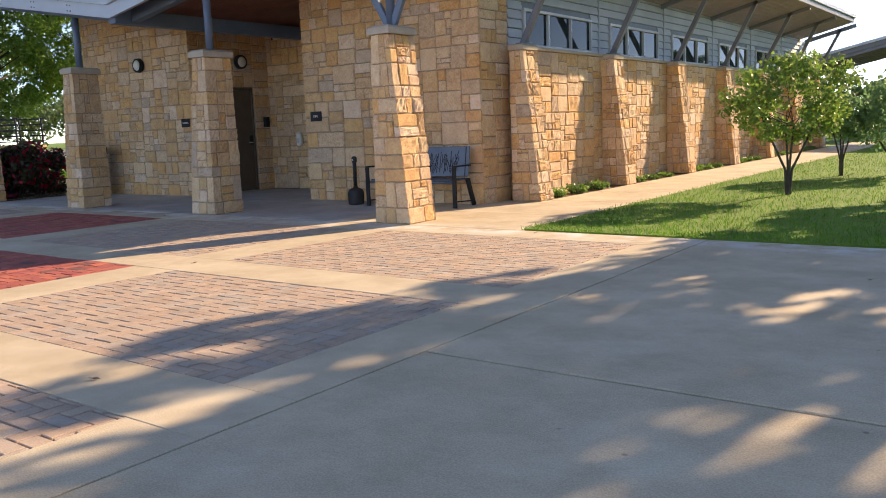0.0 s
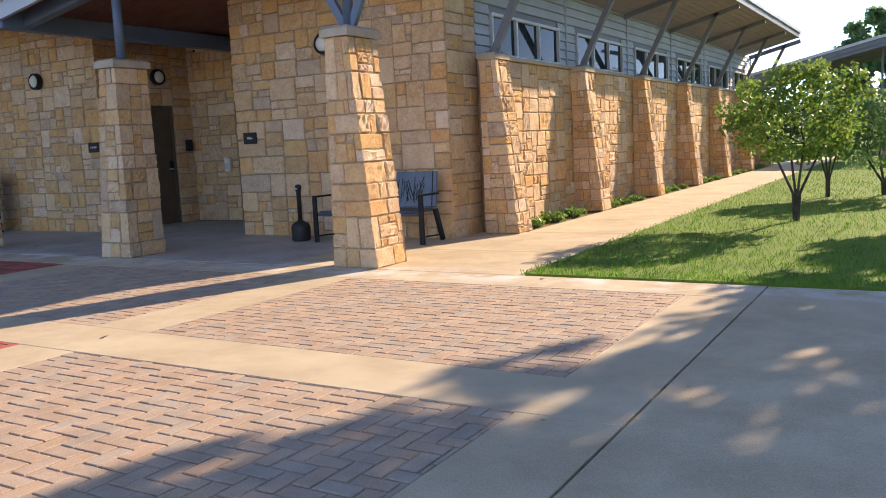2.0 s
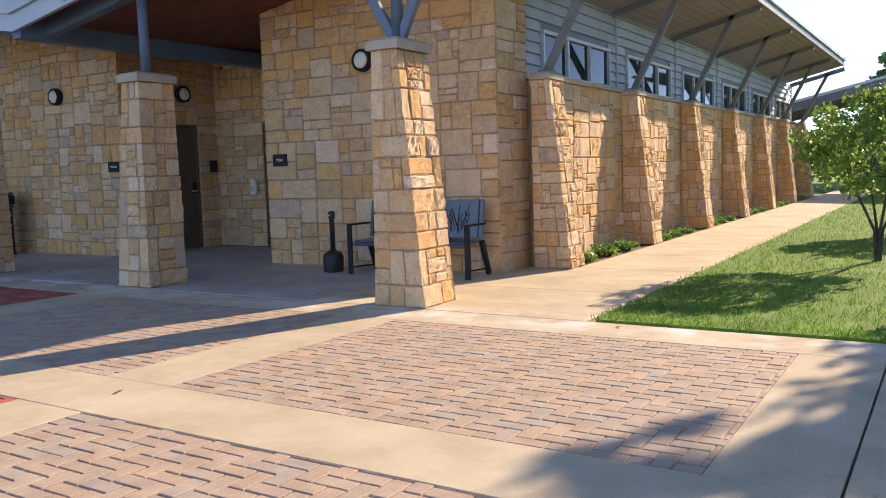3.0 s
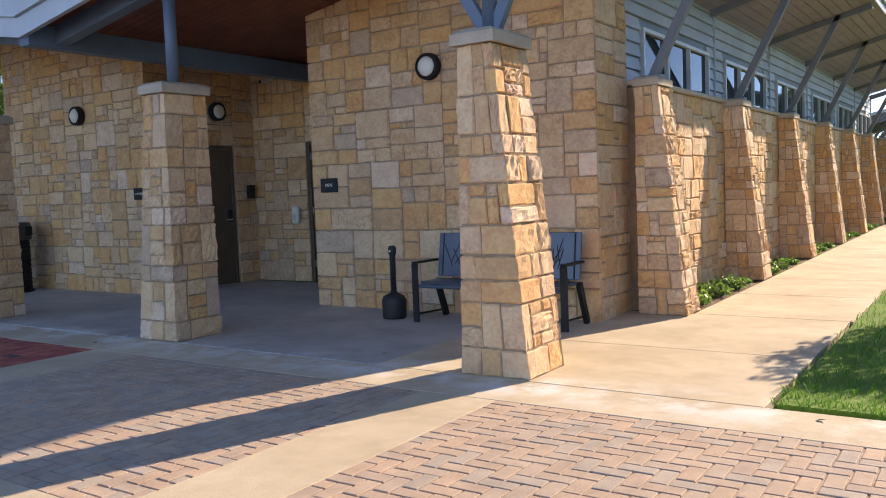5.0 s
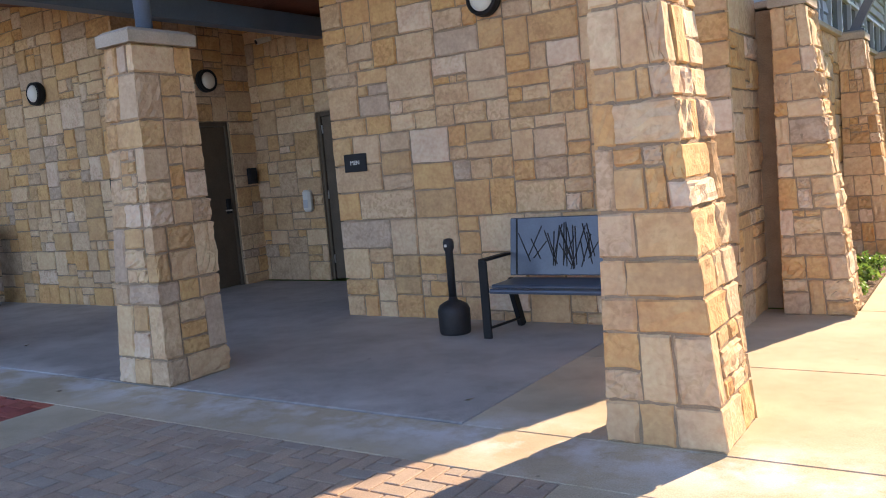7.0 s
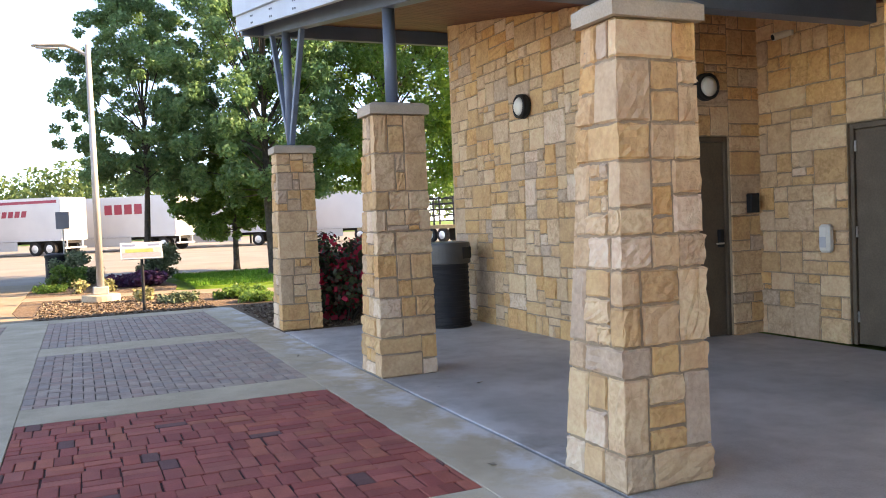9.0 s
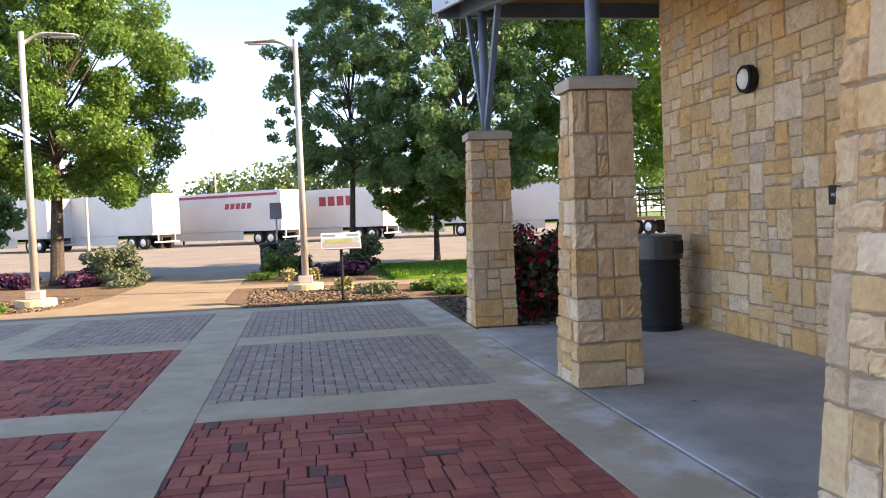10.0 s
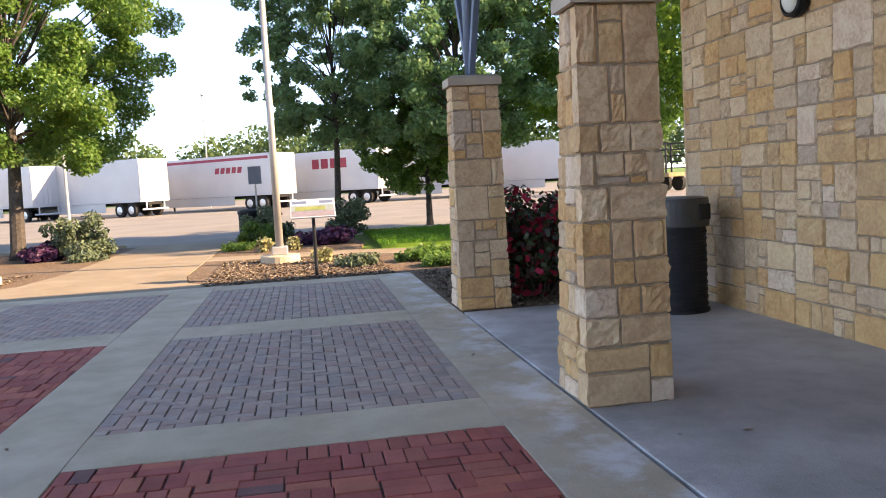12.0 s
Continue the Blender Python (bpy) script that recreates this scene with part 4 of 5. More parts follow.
tree(-35.2, -0.5, 9.6, 4.5, 2.9, 150000, 0.08, leaf_mat, 1, trunk=0.2, clumps=300)
tree(-37.0, 8.5, 9.2, 2.5, 3.0, 48000, 0.09, pale_leaf_mat, 2, trunk=0.11, clumps=190)
tree(-38.6, 11.7, 5.2, 2.2, 1.5, 42000, 0.095, leaf_mat, 3, trunk=0.11, clumps=160)
tree(-34.5, 12.2, 11.0, 3.3, 2.8, 64000, 0.095, pale_leaf_mat, 4, trunk=0.17, clumps=230)
tree(-36.0, 16.8, 10.5, 4.4, 3.0, 56000, 0.105, leaf_mat, 14, trunk=0.2, clumps=230)
# sunlight on this crown is put into its leaf colour
tree(-31.5, 20.5, 9.5, 3.8, 2.9, 34000, 0.105, sunlit_leaf_mat, 15, trunk=0.2, clumps=200)
tree(-38.9, -4.4, 4.4, 1.7, 1.4, 9000, 0.15, pale_leaf_mat, 16, trunk=0.06, clumps=50, label="young tree in the planting bed")
tree(-40.5, -9.5, 9.5, 4.2, 2.0, 24000, 0.2, leaf_mat, 17, trunk=0.2, clumps=190)
myrtle_mat = material("myrtle_leaves", [(0.13, 0.24, 0.05), (0.16, 0.28, 0.06), (0.20, 0.32, 0.07), (0.25, 0.34, 0.08)], 2, 30, 0.4, 0, pieces="island", translucent=0.55)
myrtle = dict(label="small multi-stem crape myrtle on the lawn", group="young lawn trees", stems=4)
tree(-3.62, 14.7, 2.22, 1.0, 1.0, 6000, 0.055, myrtle_mat, 5, trunk=0.024, clumps=120, wide_at=0.5, limbs=[(-4.62, 14.5, 1.72, 0.15), (-4.5, 14.6, 1.6, 0.2), (-4.35, 14.5, 1.5, 0.18), (-2.9, 14.7, 2.1, 0.2), (-2.75, 14.8, 1.95, 0.2)], **myrtle)
tree(-3.66, 19.2, 1.65, 0.5, 0.85, 1900, 0.07, pale_leaf_mat, 18, trunk=0.022, clumps=34, wide_at=0.4, **myrtle)
tree(-2.7, 19.6, 1.95, 0.85, 0.62, 3600, 0.07, pale_leaf_mat, 19, trunk=0.03, clumps=50, wide_at=0.4, **myrtle)
tree(4.85, 16.3, 11.0, 4.8, 2.5, 16500, 0.24, leaf_mat, 6, trunk=0.25, wide_at=0.3, limbs=[(-0.7 + 0.28 * k, 16.3 + 0.5 * (k % 3 - 1), 5.70 + 0.28 * ((k * 2) % 3) / 2, 0.33) for k in range(6)])
tree(1.15, 17.2, 4.6, 2.4, 1.5, 7500, 0.17, leaf_mat, 26, trunk=0.1, wide_at=0.35, limbs=[(0.0 + 0.3 * k, 16.3 + 0.4 * (k % 2), 4.7 + 0.16 * (k % 3), 0.34) for k in range(6)])
tree(12.75, 13.7, 10.0, 4.8, 3.0, 15000, 0.24, leaf_mat, 7, trunk=0.25)
tree(2.6, 50.0, 5.0, 3.0, 1.5, 9000, 0.2, pale_leaf_mat, 8, trunk=0.2)
tree(-3.5, 60.0, 8.5, 4.5, 1.5, 14000, 0.3, pale_leaf_mat, 20, trunk=0.2)
woods_mat = material("woods_leaves", [(0.10, 0.17, 0.06), (0.13, 0.20, 0.07), (0.15, 0.21, 0.08), (0.11, 0.18, 0.065)], 2, 30, 0.6, 0, pieces="island", translucent=0.4)
r = random.Random(5)
for name, spots in (("distant_woods", [(-152 + r.uniform(-14, 8), -130 + 1.7 * i, r.uniform(3.5, 10.0), r.uniform(2.4, 4.6)) for i in range(170)]),
                    ("distant_woods", [(-120 + 2.6 * i, 128 + r.uniform(-10, 10), r.uniform(1, 5), r.uniform(3, 5)) for i in range(100)]),
                    ("distant_woods", [(90 + r.uniform(-8, 8), -100 + 2.6 * i, r.uniform(1, 6), r.uniform(3, 5.5)) for i in range(90)])):
    leaf_cloud(name, spots, 60000, 0.6, woods_mat, None, len(spots), label="distant line of green trees past the lot", category="trees", kind="stuff")

# ---- shrubs and flowers ----
rose_leaf_mat = material("rose_leaves", [(0.035, 0.05, 0.02), (0.05, 0.05, 0.022), (0.06, 0.03, 0.02), (0.04, 0.06, 0.02)], 3, 30, 0.5, 0, pieces="island", translucent=0.25)
rose_mat = material("rose_petals", [(0.38, 0.01, 0.03), (0.45, 0.02, 0.05), (0.30, 0.01, 0.03)], 3, 30, 0.6, 0, pieces="island", translucent=0.3)
purple_mat = material("purple_leaves", [(0.085, 0.028, 0.075), (0.11, 0.038, 0.095), (0.06, 0.024, 0.055)], 3, 30, 0.5, 0, pieces="island", translucent=0.25)
sage_mat = material("sage_leaves", [(0.13, 0.17, 0.10), (0.16, 0.20, 0.12), (0.10, 0.14, 0.07)], 3, 30, 0.7, 0, pieces="island", translucent=0.3)
straw_mat = material("dry_grass", [(0.36, 0.33, 0.16), (0.30, 0.29, 0.13)], 3, 30, 0.8, 0, pieces="island", translucent=0.3)


def shrub(x, y, radius, height, count, leaf, mat, seed, label, name="shrub", flowers=None):
    r = random.Random(seed)
    t = thing(name, label, "shrub", group="")
    stems = Shape()
    blobs = []
    for i in range(26):
        a, d = i * 2.4, math.sqrt(r.random()) * radius * 0.85
        z = height * r.uniform(0.15, 0.85) * (1 - 0.35 * (d / radius) ** 2)
        p = (x + d * math.cos(a), y + d * math.sin(a), z)
        blobs.append((*p, max(min(0.12, height * 0.6), height * r.uniform(0.12, 0.22))))
        if i % 2 == 0:
            stems.tube((x + 0.1 * math.cos(a), y + 0.1 * math.sin(a), -0.03), p, 0.015, 0.006, 5)
    stems.make("stem", bark_mat, t, kind="stuff")
    leaf_cloud("foliage", blobs, count, leaf, mat, t, seed)
    if flowers:
        leaf_cloud("blossom", [(b[0], b[1], b[2], b[3] * 1.12) for b in blobs], flowers, 0.10, rose_mat, t, seed + 1)
    return t


for k, (x, y) in enumerate(((-20.75, 10.35), (-21.4, 11.3), (-22.2, 10.5), (-23.1, 11.4))):
    shrub(x, y, 0.75, 1.5, 3600, 0.075, rose_leaf_mat, 30 + k, "dense rose bush with dark leaves and deep red blooms", "rose_bush", 620)
shrub(-34.2, 1.4, 0.95, 1.35, 4200, 0.08, sage_mat, 40, "grey-green rounded shrub beside the path")
shrub(-35.8, 0.9, 0.7, 1.0, 2600, 0.08, sage_mat, 41, "grey-green rounded shrub beside the path")
shrub(-35.9, 6.3, 0.8, 1.25, 3200, 0.08, sage_mat, 42, "upright grey-green shrub beside the lamp post")
shrub(-34.5, 6.1, 0.6, 0.8, 2200, 0.07, leaf_mat, 43, "low green shrub beside the path")
shrub(-35.6, 8.7, 0.7, 1.35, 3200, 0.08, sage_mat, 44, "upright grey-green shrub behind the sign")
for k, (x, y) in enumerate(((-33.6, 7.6), (-33.0, 8.2), (-34.0, 8.3), (-34.2, -1.2), (-34.8, 0.4), (-33.8, 0.5), (-35.2, -2.0))):
    shrub(x, y, 0.5, 0.42, 1100, 0.13, purple_mat, 50 + k, "low clump of purple-leaved groundcover", "purple_plant")
for k, (x, y) in enumerate(((-31.9, 6.4), (-31.9, 7.1), (-27.6, 7.75))):
    shrub(x, y, 0.18, 0.36, 260, 0.07, straw_mat, 60 + k, "pale dry ornamental grass clump", "grass_clump")
for k, (x, y) in enumerate(((-26.6, 8.4), (-25.6, 9.9), (-26.8, 9.6), (-25.3, 11.0), (-27.4, 10.0), (-26.4, 0.4), (-27.0, -0.6), (-26.3, -1.4), (-28.3, -0.4), (-32.8, 1.9), (-33.0, 5.6))):
    shrub(x, y, 0.5, 0.2, 900, 0.06, leaf_mat if k % 3 else sage_mat, 70 + k, "low green groundcover on mulch", "groundcover")
for i in range(6):
    for k in range(3):
        shrub(-7.42, 13.6 + 3.65 * i + 0.85 * k, 0.22, 0.10 if i else 0.15, 300 if i else 420, 0.04, leaf_mat, 90 + 3 * i + k, "low leafy groundcover at the foot of the stone wall", "groundcover")

# loose bark chips on the beds
def chips(name, x0, y0, x1, y1, count, seed):
    r = np.random.RandomState(seed)
    c = np.stack([x0 + (x1 - x0) * r.rand(count), y0 + (y1 - y0) * r.rand(count), 0.002 + 0.012 * r.rand(count)], 1)
    a = r.rand(count) * 2 * math.pi
    ln, wd = 0.012 + 0.026 * r.rand(count), 0.005 + 0.009 * r.rand(count)
    ax = np.stack([np.cos(a) * ln, np.sin(a) * ln, r.normal(size=count) * 0.008], 1)
    ay = np.stack([-np.sin(a) * wd, np.cos(a) * wd, r.normal(size=count) * 0.006], 1)
    quads(name, c, ax, ay, chip_mat, label="loose brown and buff bark chips", category="mulch", kind="stuff")


chip_mat = material("bark_chips", [(0.12, 0.08, 0.055), (0.20, 0.145, 0.10), (0.30, 0.235, 0.165), (0.16, 0.11, 0.075)], 5, 40, 0.95, 0, pieces="island")
chips("bark_chips", -29.3, 5.6, -24.75, 8.9, 12000, 1)
chips("bark_chips", -24.7, 9.25, -20.05, 12.4, 9000, 2)
chips("bark_chips", -29.5, -2.5, -26.4, 1.6, 7000, 3)

# ---- street lamps ----
pole_mat = material("galvanised_pole", [(0.38, 0.36, 0.33), (0.45, 0.43, 0.40)], 3, 60, 0.5, 0.03, metal=0.3, contrast=0.15)
for x, y, s in ((-28.5, 6.86, -1), (-27.75, 1.08, 1)):
    p = thing("street_lamp", "galvanised lamp post with one curved arm on a concrete base", "street lamp", group="lamp posts")
    Shape().lathe([(0.42, -0.05), (0.42, 0.14), (0.40, 0.16), (0.1, 0.165)], (x, y, 0), 24).make("footing", concrete_mat, p, "round concrete footing")
    Shape().box((x - 0.17, y - 0.17, 0.16), (x + 0.17, y + 0.17, 0.34), 0.02).make("base_cover", pole_mat, p)
    Shape().tube((x, y, 0.34), (x, y, 5.9), 0.085, 0.06, 16).make("pole", pole_mat, p, smooth=True)
    # the arm sweeps up from the pole and flattens into the head
    for name, k0, k1 in (("arm", 0, 5), ("lamp_head", 5, 12)):
        sh = Shape()
        vs = []
        for k in range(k0, k1 + 1):
            a = k / 12
            flat = min(1.0, max(0.0, (a - 0.12) / 0.35))
            z = 5.66 + 0.20 * math.sin(min(1.0, a * 2.4) * math.pi / 2) - 0.07 * max(0.0, a - 0.45)
            hw, hh = 0.045 + 0.085 * flat - (0.05 if k == 12 else 0), 0.05 - 0.018 * flat - (0.012 if k == 12 else 0)
            vs += [(x + hw * math.cos(q * math.pi / 6), y + s * (0.04 + 1.12 * a), z + hh * math.sin(q * math.pi / 6)) for q in range(12)]
        n = k1 - k0
        fs = [(12 * j + q, 12 * j + (q + 1) % 12, 12 * j + 12 + (q + 1) % 12, 12 * j + 12 + q) for j in range(n) for q in range(12)]
        sh.add(vs, fs + [tuple(range(12)), tuple(range(12 * n, 12 * n + 12))])
        sh.make(name, pole_mat, p, smooth=True)
    y0, y1 = sorted((y + s * 0.62, y + s * 1.08))
    Shape().box((x - 0.085, y0, 5.775), (x + 0.085, y1, 5.80), 0.006).make("lens", frame_mat, p)

# slim poles and a bin at the lot's edge
for x, y, h in ((-57.0, -4.8, 7.5), (-95.0, -1.5, 11.0), (-110, 30, 11)):
    p = thing("light_pole", "slim grey pole in the parking lot", "pole", group="lot poles")
    Shape().tube((x, y, -0.03), (x, y, h), 0.09, 0.06, 10).make("pole", pole_mat, p)
    Shape().box((x - 0.3, y - 0.15, h), (x + 0.3, y + 0.15, h + 0.12), 0.02).make("lamp_head", pole_mat, p)
can = thing("litter_can", "dark round litter can at the edge of the lot", "litter can", at=(-36.6, 5.75, -0.01))
Shape().lathe([(0.28, 0), (0.31, 0.05), (0.31, 0.85), (0.33, 0.88), (0.33, 0.95), (0.2, 1.0)]).make("drum", black_mat, can)
post = thing("parking_sign", "small grey sign on a thin metal post", "sign", at=(-37.0, 6.0, 0))
Shape().tube((0, 0, -0.02), (0, 0, 2.3), 0.03, n=8).make("post", pole_mat, post)
Shape().box((0.03, -0.2, 1.75), (0.045, 0.2, 2.3), 0.004).make("panel", strut_mat, post)

# ---- information board ----
board = thing("information_board", "small tilted landscape panel on a black post", "information sign", at=(-25.12, 7.57, 0))
Shape().tube((0, 0, 0), (0, 0, 1.06), 0.03, n=12).make("post", black_mat, board)
Shape().box((-0.12, -0.1, 0), (0.12, 0.1, 0.015), 0.004).make("foot_plate", black_mat, board)
tilt = pose(0.0, 0.0, 1.2 * U, 0, -38, 0)
panel = Shape().box((-0.02, -0.39, -0.20), (0.012, 0.39, 0.20), 0.004).make("panel", frame_mat, board, "pale framed panel with a landscape picture")
panel.matrix_basis = tilt
for nm, (y0, y1, z0, z1), col in (("sky_print", (-0.37, 0.37, 0.06, 0.18), (0.36, 0.46, 0.56)), ("field_print", (-0.37, 0.37, -0.06, 0.058), (0.28, 0.33, 0.31)), ("meadow_print", (-0.30, 0.22, -0.05, 0.03), (0.26, 0.29, 0.10)), ("text_print", (-0.37, 0.37, -0.18, -0.062), (0.28, 0.24, 0.26)), ("title_print", (-0.35, -0.1, 0.10, 0.15), (0.16, 0.19, 0.27)), ("title_print", (0.12, 0.35, 0.10, 0.15), (0.16, 0.19, 0.27))):
    lift = 0.014 if nm in ("sky_print", "field_print", "text_print") else 0.018
    Shape().box((0.0, y0, z0), (lift, y1, z1)).make(nm, material(nm, [tuple(c * 0.85 for c in col), col], 12, 90, 0.4, 0, contrast=0.3), panel)

# ---- wall lamps, signs and boxes ----
lens_mat = material("opal_lens", [(0.72, 0.70, 0.62), (0.76, 0.74, 0.66)], 6, 60, 0.3, 0, contrast=0.08)
for x, y, z, turn in ((-10.1, 12.0, 3.03, 0), (-17.5, 12.0, 3.04, 0), (-15.7, 13.43, 3.04, 90)):
    w = thing("wall_lamp", "round black bulkhead lamp with an opal lens", "wall lamp", group="bulkhead lamps", at=(x, y, z))
    w.rotation_euler = (radians(90), 0, radians(turn))
    Shape().lathe([(0.10, -0.01), (0.15, 0.0), (0.165, 0.02), (0.165, 0.06), (0.15, 0.075), (0.15, 0.085), (0.16, 0.09), (0.158, 0.11), (0.135, 0.12), (0.12, 0.105), (0.118, 0.09)], n=32).make("housing", black_mat, w)
    Shape().lathe([(0.122, 0.085), (0.118, 0.11), (0.09, 0.135), (0.05, 0.15), (0.01, 0.153)], n=28).make("lens", lens_mat, w, "opal glass lens", smooth=True)


def lettering(text, size, mat, parent, m):
    cu = bpy.data.curves.new("lettering", "FONT")
    cu.body, cu.size, cu.extrude, cu.align_x, cu.align_y = text, size * U, 0.001, "CENTER", "CENTER"
    cu.materials.append(mat)
    tmp = bpy.data.objects.new("lettering", cu)
    scene.collection.objects.link(tmp)
    bpy.context.view_layer.update()
    me = bpy.data.meshes.new_from_object(tmp.evaluated_get(bpy.context.evaluated_depsgraph_get()))
    bpy.data.objects.remove(tmp)
    ob = new("lettering", me)
    ob.parent = parent
    ob.matrix_basis = m
    return ob


for text, x, z in (("MEN", -11.83, 1.645), ("WOMEN", -15.95, 1.655)):
    sg = thing("restroom_sign", "small black restroom sign reading %s in white" % text, "sign", group="restroom signs", at=(x, 11.985, z))
    Shape().box((-0.15, -0.012, -0.095), (0.15, 0.006, 0.095), 0.006).make("plate", black_mat, sg)
    lettering(text, 0.062 if text == "MEN" else 0.055, lens_mat, sg, pose(0, -0.0135 * U, 0, 90, 0, 0))
box_ = thing("wall_box", "small black box fixed to the recess wall", "wall box", at=(-15.69, 14.12, 1.63))
Shape().box((0.0, -0.07, -0.12), (0.09, 0.07, 0.12), 0.01).make("case", black_mat, box_)
Shape().box((0.091, -0.05, -0.04), (0.096, 0.05, 0.09), 0.003).make("grille", tyre_mat, box_)
soap = thing("dispenser", "white plastic dispenser fixed to the recess wall", "dispenser", at=(-14.66, 14.29, 1.19))
Shape().box((-0.075, -0.11, -0.16), (0.075, 0.0, 0.16), 0.03).make("case", lens_mat, soap)
Shape().box((-0.045, -0.118, -0.1), (0.045, -0.112, 0.02), 0.002).make("window", frame_mat, soap)
cctv = thing("security_camera", "small white dome security camera on the wall", "security camera", at=(-15.15, 14.29, 3.62))
Shape().box((-0.05, -0.05, -0.03), (0.05, 0.0, 0.03), 0.008).make("bracket", lens_mat, cctv)
Shape().tube((0, -0.04, 0.0), (-0.06, -0.22, -0.05), 0.04, 0.045, 14).make("camera_body", lens_mat, cctv)
Shape().tube((-0.0605, -0.222, -0.0505), (-0.062, -0.227, -0.052), 0.035, n=14).make("lens", tyre_mat, cctv)

# ---- bench ----
bench_mat = material("blue_black_steel", [(0.05, 0.07, 0.10), (0.065, 0.09, 0.125)], 4, 60, 0.28, 0.03, contrast=0.15, spec=0.6)
bench = thing("bench", "dark blue-grey steel bench with grass pattern back against the wall", "bench", at=(-8.98, 11.56, 0))
L = 0.95
for sx in (-1, 1):
    Shape().box((sx * L - 0.04, -0.31, 0), (sx * L + 0.04, -0.28, 0.68), 0.006).make("front_leg", black_mat, bench)
    Shape().beam((sx * (L - 0.02), 0.30, 0.0), (sx * (L - 0.02), 0.12, 0.46), 0.05, 0.08).make("rear_leg", black_mat, bench)
    Shape().box((sx * L - 0.035, -0.31, 0.68), (sx * L + 0.035, 0.16, 0.705), 0.005).make("armrest", black_mat, bench)
    Shape().tube((sx * (L - 0.04), -0.28, 0.10), (sx * (L - 0.04), 0.26, 0.08), 0.012, n=8).make("side_rail", black_mat, bench)
Shape().box((-L + 0.05, -0.27, 0.44), (L - 0.05, 0.16, 0.475), 0.012).make("seat", bench_mat, bench)
Shape().tube((-L + 0.05, -0.28, 0.42), (L - 0.05, -0.28, 0.42), 0.022, n=10).make("front_tube", bench_mat, bench)
back_m = pose(0, 0.19 * U, 0.74 * U, -9, 0, 0)
backrest = Shape().box((-L + 0.02, -0.012, -0.25), (L - 0.02, 0.012, 0.27), 0.008).make("backrest", bench_mat, bench)
backrest.matrix_basis = back_m
for sx in (-1, 1):
    Shape().box((sx * (L - 0.09) - 0.008, -0.016, -0.24), (sx * (L - 0.09) + 0.008, -0.0125, 0.26)).make("slot", tyre_mat, backrest)
rb = random.Random(3)
for k in range(58):
    x = rb.uniform(-0.75, 0.75)
    h0, h1 = -0.2 + rb.uniform(0, 0.12), rb.uniform(-0.02, 0.22)
    Shape().beam((x, -0.0145, h0), (x + rb.uniform(-0.14, 0.14), -0.0145, h1), 0.003, 0.009, 0).make("grass_cut", tyre_mat, backrest)

# ---- cigarette receptacle ----
ash_mat = material("black_plastic", [(0.02, 0.02, 0.022), (0.035, 0.034, 0.034)], 6, 60, 0.55, 0.08)
ash = thing("cigarette_receptacle", "black plastic cigarette receptacle with domed base and slim neck", "ashtray", at=(-10.37, 11.42, 0))
Shape().lathe([(0.135, 0.0), (0.145, 0.02), (0.15, 0.2), (0.15, 0.22), (0.13, 0.265), (0.08, 0.295), (0.045, 0.31), (0.036, 0.34)], n=28).make("base", ash_mat, ash, smooth=True)
Shape().lathe([(0.036, 0.32), (0.036, 0.76), (0.045, 0.775), (0.05, 0.80), (0.05, 0.845), (0.04, 0.87), (0.015, 0.878)], n=20).make("neck", ash_mat, ash, smooth=True)
Shape().tube((0, -0.049, 0.815), (0, -0.053, 0.815), 0.014, n=12).make("opening", lens_mat, ash)

# ---- litter bin ----
bin_ = thing("litter_bin", "tall black ribbed steel litter bin with a grey hood", "litter bin", at=(-18.93, 11.42, 0))
hood_mat = material("bin_hood", [(0.055, 0.053, 0.05), (0.075, 0.072, 0.068)], 4, 60, 0.4, 0.03, metal=0.3, contrast=0.15)
prof = [(0.27, 0.0), (0.29, 0.03)]
for k in range(11):
    z = 0.06 + 0.079 * k
    prof += [(0.29, z), (0.299, z + 0.012), (0.299, z + 0.028), (0.29, z + 0.04)]
prof += [(0.29, 0.935), (0.28, 0.94)]
Shape().lathe(prof, n=36).make("drum", black_mat, bin_)
Shape().lathe([(0.325, 0.93), (0.33, 0.945), (0.33, 1.20), (0.32, 1.235), (0.25, 1.25), (0.02, 1.252)], n=36).make("hood", hood_mat, bin_, "grey metal hood with a square opening", smooth=False)
Shape().lathe([(0.31, 0.0), (0.315, 0.01), (0.315, 0.03), (0.30, 0.04)], n=36).make("foot_ring", black_mat, bin_)
for a in (100, 280):
    m = pose(0, 0, 0, 0, 0, a)
    Shape().box((0.305, -0.02, 0.04), (0.325, 0.02, 0.93), 0.004).make("upright", black_mat, bin_).matrix_basis = m
for a in (215, 35):
    Shape().box((0.29, -0.11, 1.0), (0.334, 0.11, 1.17), 0.01).make("opening", tyre_mat, bin_).matrix_basis = pose(0, 0, 0, 0, 0, a)

# ---- pavilion past the wing ----
pav = thing("pavilion", "open pavilion with sloping roof and braced stone piers", "pavilion")
def pavilion_z(x):
    return 4.2 + 0.22 * (x + 7.5)


for name, x0, x1, y0, y1, dz, thick, mat in (("roof", -11.2, -0.6, 42, 48, 0.0, 0.2, strut_mat), ("roof_edge", -11.3, -0.7, 41.9, 48.1, 0.12, 0.12, pale_steel_mat)):
    Shape().sheet([(x0, y0, pavilion_z(x0) + dz), (x1, y0, pavilion_z(x1) + dz), (x1, y1, pavilion_z(x1) + dz), (x0, y1, pavilion_z(x0) + dz)], thick).make(name, mat, pav)
for k in range(8):
    y = 42.1 + 0.8 * k
    Shape().beam((-11.0, y, pavilion_z(-11.0) - 0.28), (0.4, y, pavilion_z(0.4) - 0.28), 0.08, 0.16).make("rafter", strut_mat, pav)
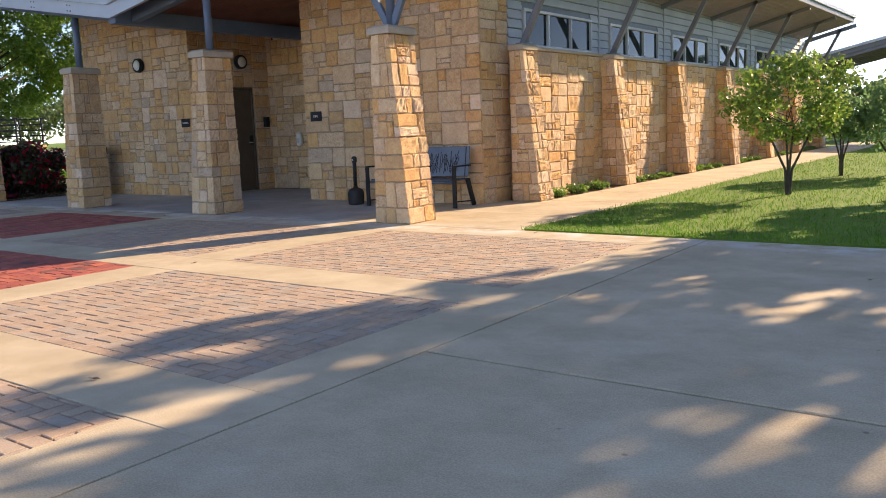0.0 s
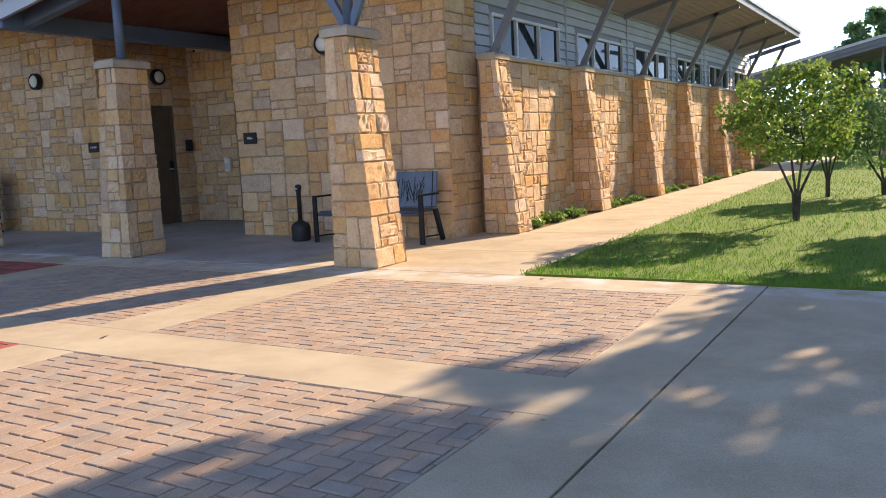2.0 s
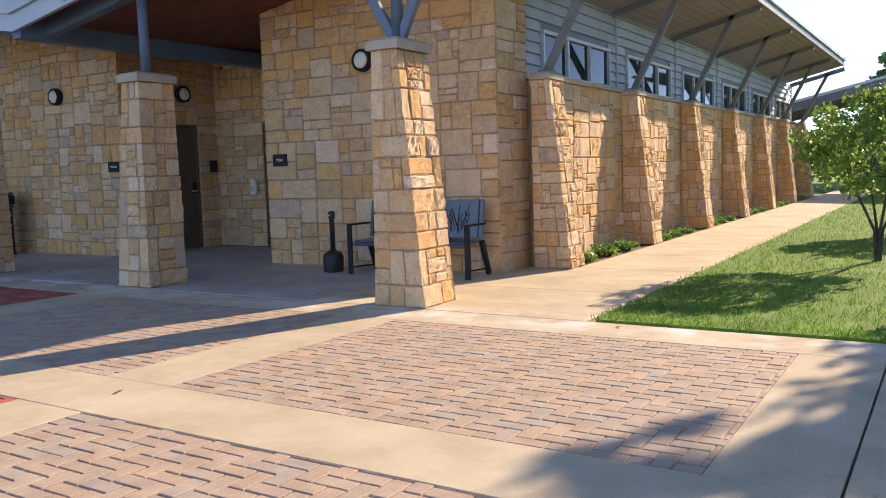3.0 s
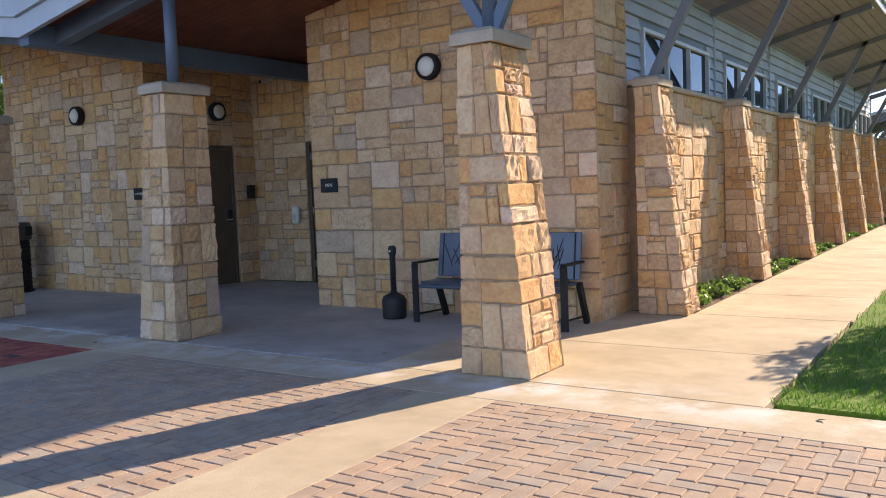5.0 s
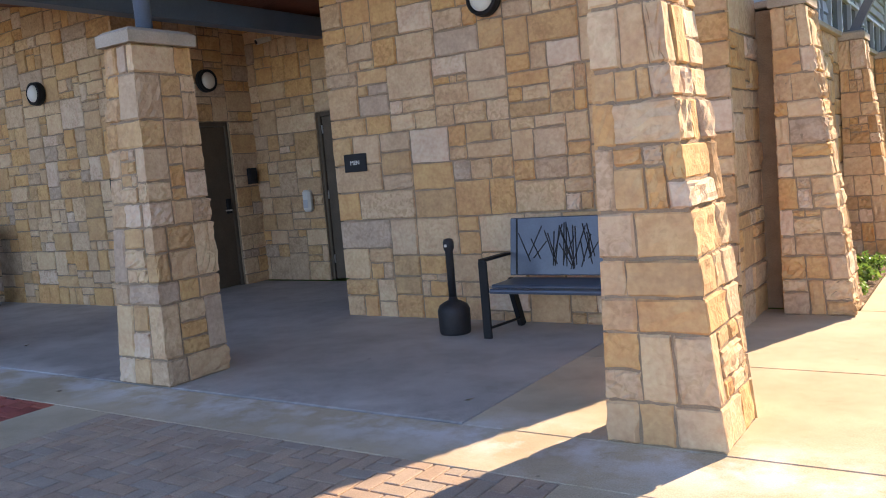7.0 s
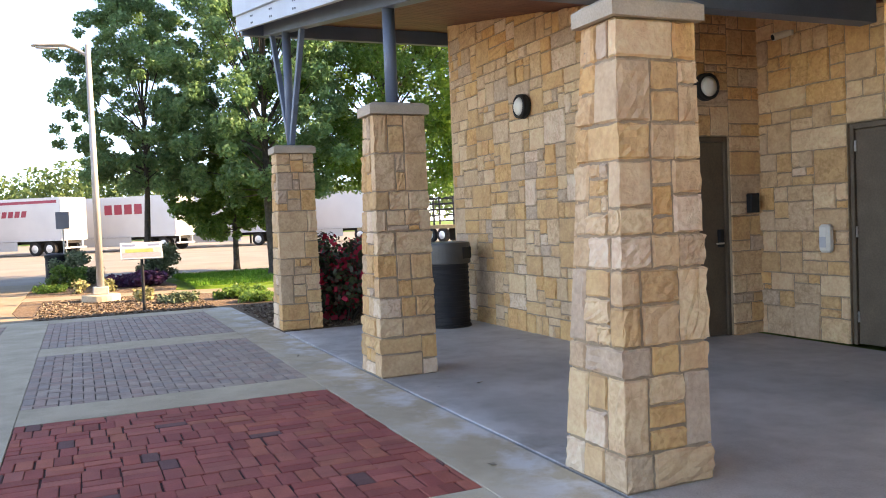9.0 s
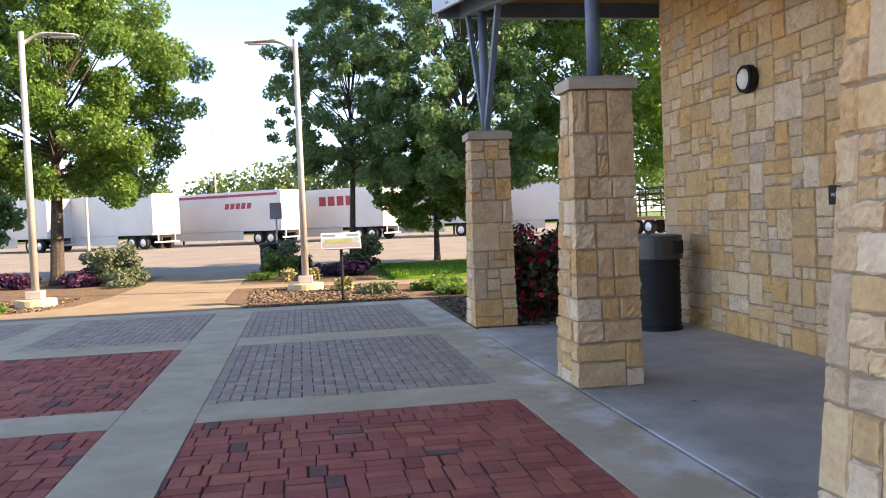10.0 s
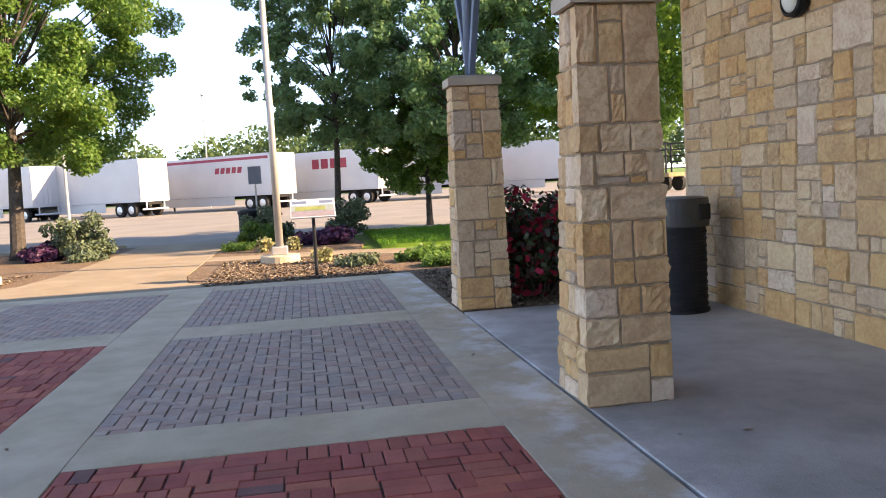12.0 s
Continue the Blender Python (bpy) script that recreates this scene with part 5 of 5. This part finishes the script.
for x in (-9.5, -4.0):
    Shape().box((x - 0.3, 43, -0.06), (x + 0.3, 43.6, 2.4), 0.03).make("pier", cap_mat, pav)
    for sx in (-1, 0, 1):
        Shape().beam((x, 43.3, 2.4), (x + 1.3 * sx, 43.3, pavilion_z(x + 1.3 * sx) - 0.3), 0.1, 0.1).make("brace", strut_mat, pav)

# ---- bolts and litter ----
for side in (WEST, EAST):
    for k in range(1, 6):
        x = VALLEY + (side - VALLEY) * k / 6
        for dx in (-0.05, 0.05):
            for dz in (-0.1, 0.0):
                Shape().tube((x + dx, FRONT - 0.012, soffit_z(x + dx) + dz), (x + dx, FRONT + 0.001, soffit_z(x + dx) + dz), 0.014, n=8).make("bolt", strut_mat, canopy)
rl = random.Random(8)
leaf_spots = [(-7.45, 5.6), (-5.2, 9.0), (-16.1, 5.4), (-12.5, 8.8), (-9.1, 9.6), (-13.6, 10.2), (-1.2, 7.4), (-14.9, 9.9), (-4.4, 2.6), (-17.6, 8.8)]
for x, y in leaf_spots:
    d = Shape()
    a = rl.uniform(0, 6)
    c0, s0 = math.cos(a), math.sin(a)
    pts = [(-0.035, 0, 0.004), (-0.01, -0.016, 0.014), (0.015, -0.014, 0.010), (0.04, 0, 0.02), (0.015, 0.014, 0.012), (-0.01, 0.016, 0.008), (0, 0, 0.003)]
    d.add([(x + c0 * p - s0 * q, y + s0 * p + c0 * q, h) for p, q, h in pts], [(0, 1, 6), (1, 2, 6), (2, 3, 6), (3, 4, 6), (4, 5, 6), (5, 0, 6)])
    d.make("fallen_leaf", chip_mat, label="dry curled brown leaf on the paving", category="leaf", group="fallen leaves")

# ---- pavers ----


def herringbone(x0, y0, x1, y1, s):
    """Pieces of a right-angled herringbone with a module s wide, cut at the edges."""
    out = []
    nx, ny = int((x1 - x0) / s) + 4, int((y1 - y0) / s) + 4
    for j in range(-2, ny):
        for i in range(-2, nx):
            k = (i - j) % 4
            if k == 0:
                bx = (x0 + i * s, y0 + j * s, x0 + (i + 2) * s, y0 + (j + 1) * s)
            elif k == 3:
                bx = (x0 + i * s, y0 + j * s, x0 + (i + 1) * s, y0 + (j + 2) * s)
            else:
                continue
            out.append(bx)
    return out


def basket(x0, y0, x1, y1, s, r):
    """Pairs of bricks laid this way and that, each strip starting a little further on."""
    out = []
    for i in range(int((x1 - x0) / s) + 1):
        a, b_ = x0 + i * s, y0 - r.uniform(0, s)
        while b_ < y1:
            if r.random() < 0.55:
                out += [(a, b_, a + s, b_ + s / 2), (a, b_ + s / 2, a + s, b_ + s)]
            else:
                out += [(a, b_, a + s / 2, b_ + s), (a + s / 2, b_, a + s, b_ + s)]
            b_ += s
    return out


rp = random.Random(11)
for j, (y0, y1) in enumerate(ROWS_Y):
    for i, (x0, x1) in enumerate(BAYS_X):
        kind = BAY_KINDS[j][i]
        bay = thing("paver_bay", "bay of %s brick pavers" % {"tan": "pinkish tan herringbone", "grey": "grey mauve herringbone", "red": "dark red clay"}[kind], "paving", group="paver bays", kind="structure")
        Shape().box((x0 - 0.004, y0 - 0.004, -0.14), (x1 + 0.004, y1 + 0.004, -0.0095 if kind == "tan" else -0.016)).make("joint_bed", joint_mats[kind], bay)
        pieces = basket(x0, y0, x1, y1, 0.245, rp) if kind == "red" else herringbone(x0, y0, x1, y1, 0.108)
        rp.shuffle(pieces)
        joined = Shape()
        count = 0
        for a, b_, c, d in pieces:
            a, c, b_, d = max(a, x0), min(c, x1), max(b_, y0), min(d, y1)
            if c - a < 0.02 or d - b_ < 0.02:
                continue
            g = {"red": 0.0036, "grey": 0.0052, "tan": 0.0056}[kind]
            lift = rp.uniform(-0.003, 0.001)
            if kind == "red":
                # old clay bricks lie a little out of line
                dx, dy = rp.uniform(-0.005, 0.005), rp.uniform(-0.005, 0.005)
                a, c, b_, d = max(a + dx, x0), min(c + dx, x1), max(b_ + dy, y0), min(d + dy, y1)
                lift = rp.uniform(-0.006, 0.001)
            near = j < 2 and i < 4 and count < 290
            sh = Shape() if near else joined
            lo, hi = (0.3, 2.2) if kind == "red" else (0.6, 1.4)
            sh.box((a + g * rp.uniform(lo, hi), b_ + g * rp.uniform(lo, hi), -0.06), (c - g * rp.uniform(lo, hi), d - g * rp.uniform(lo, hi), lift), 0.004)
            if near:
                sh.make("paver", paver_mats[kind][0], bay)
                count += 1
        if joined.v:
            joined.make("pavers", paver_mats[kind][1], bay, kind="stuff")
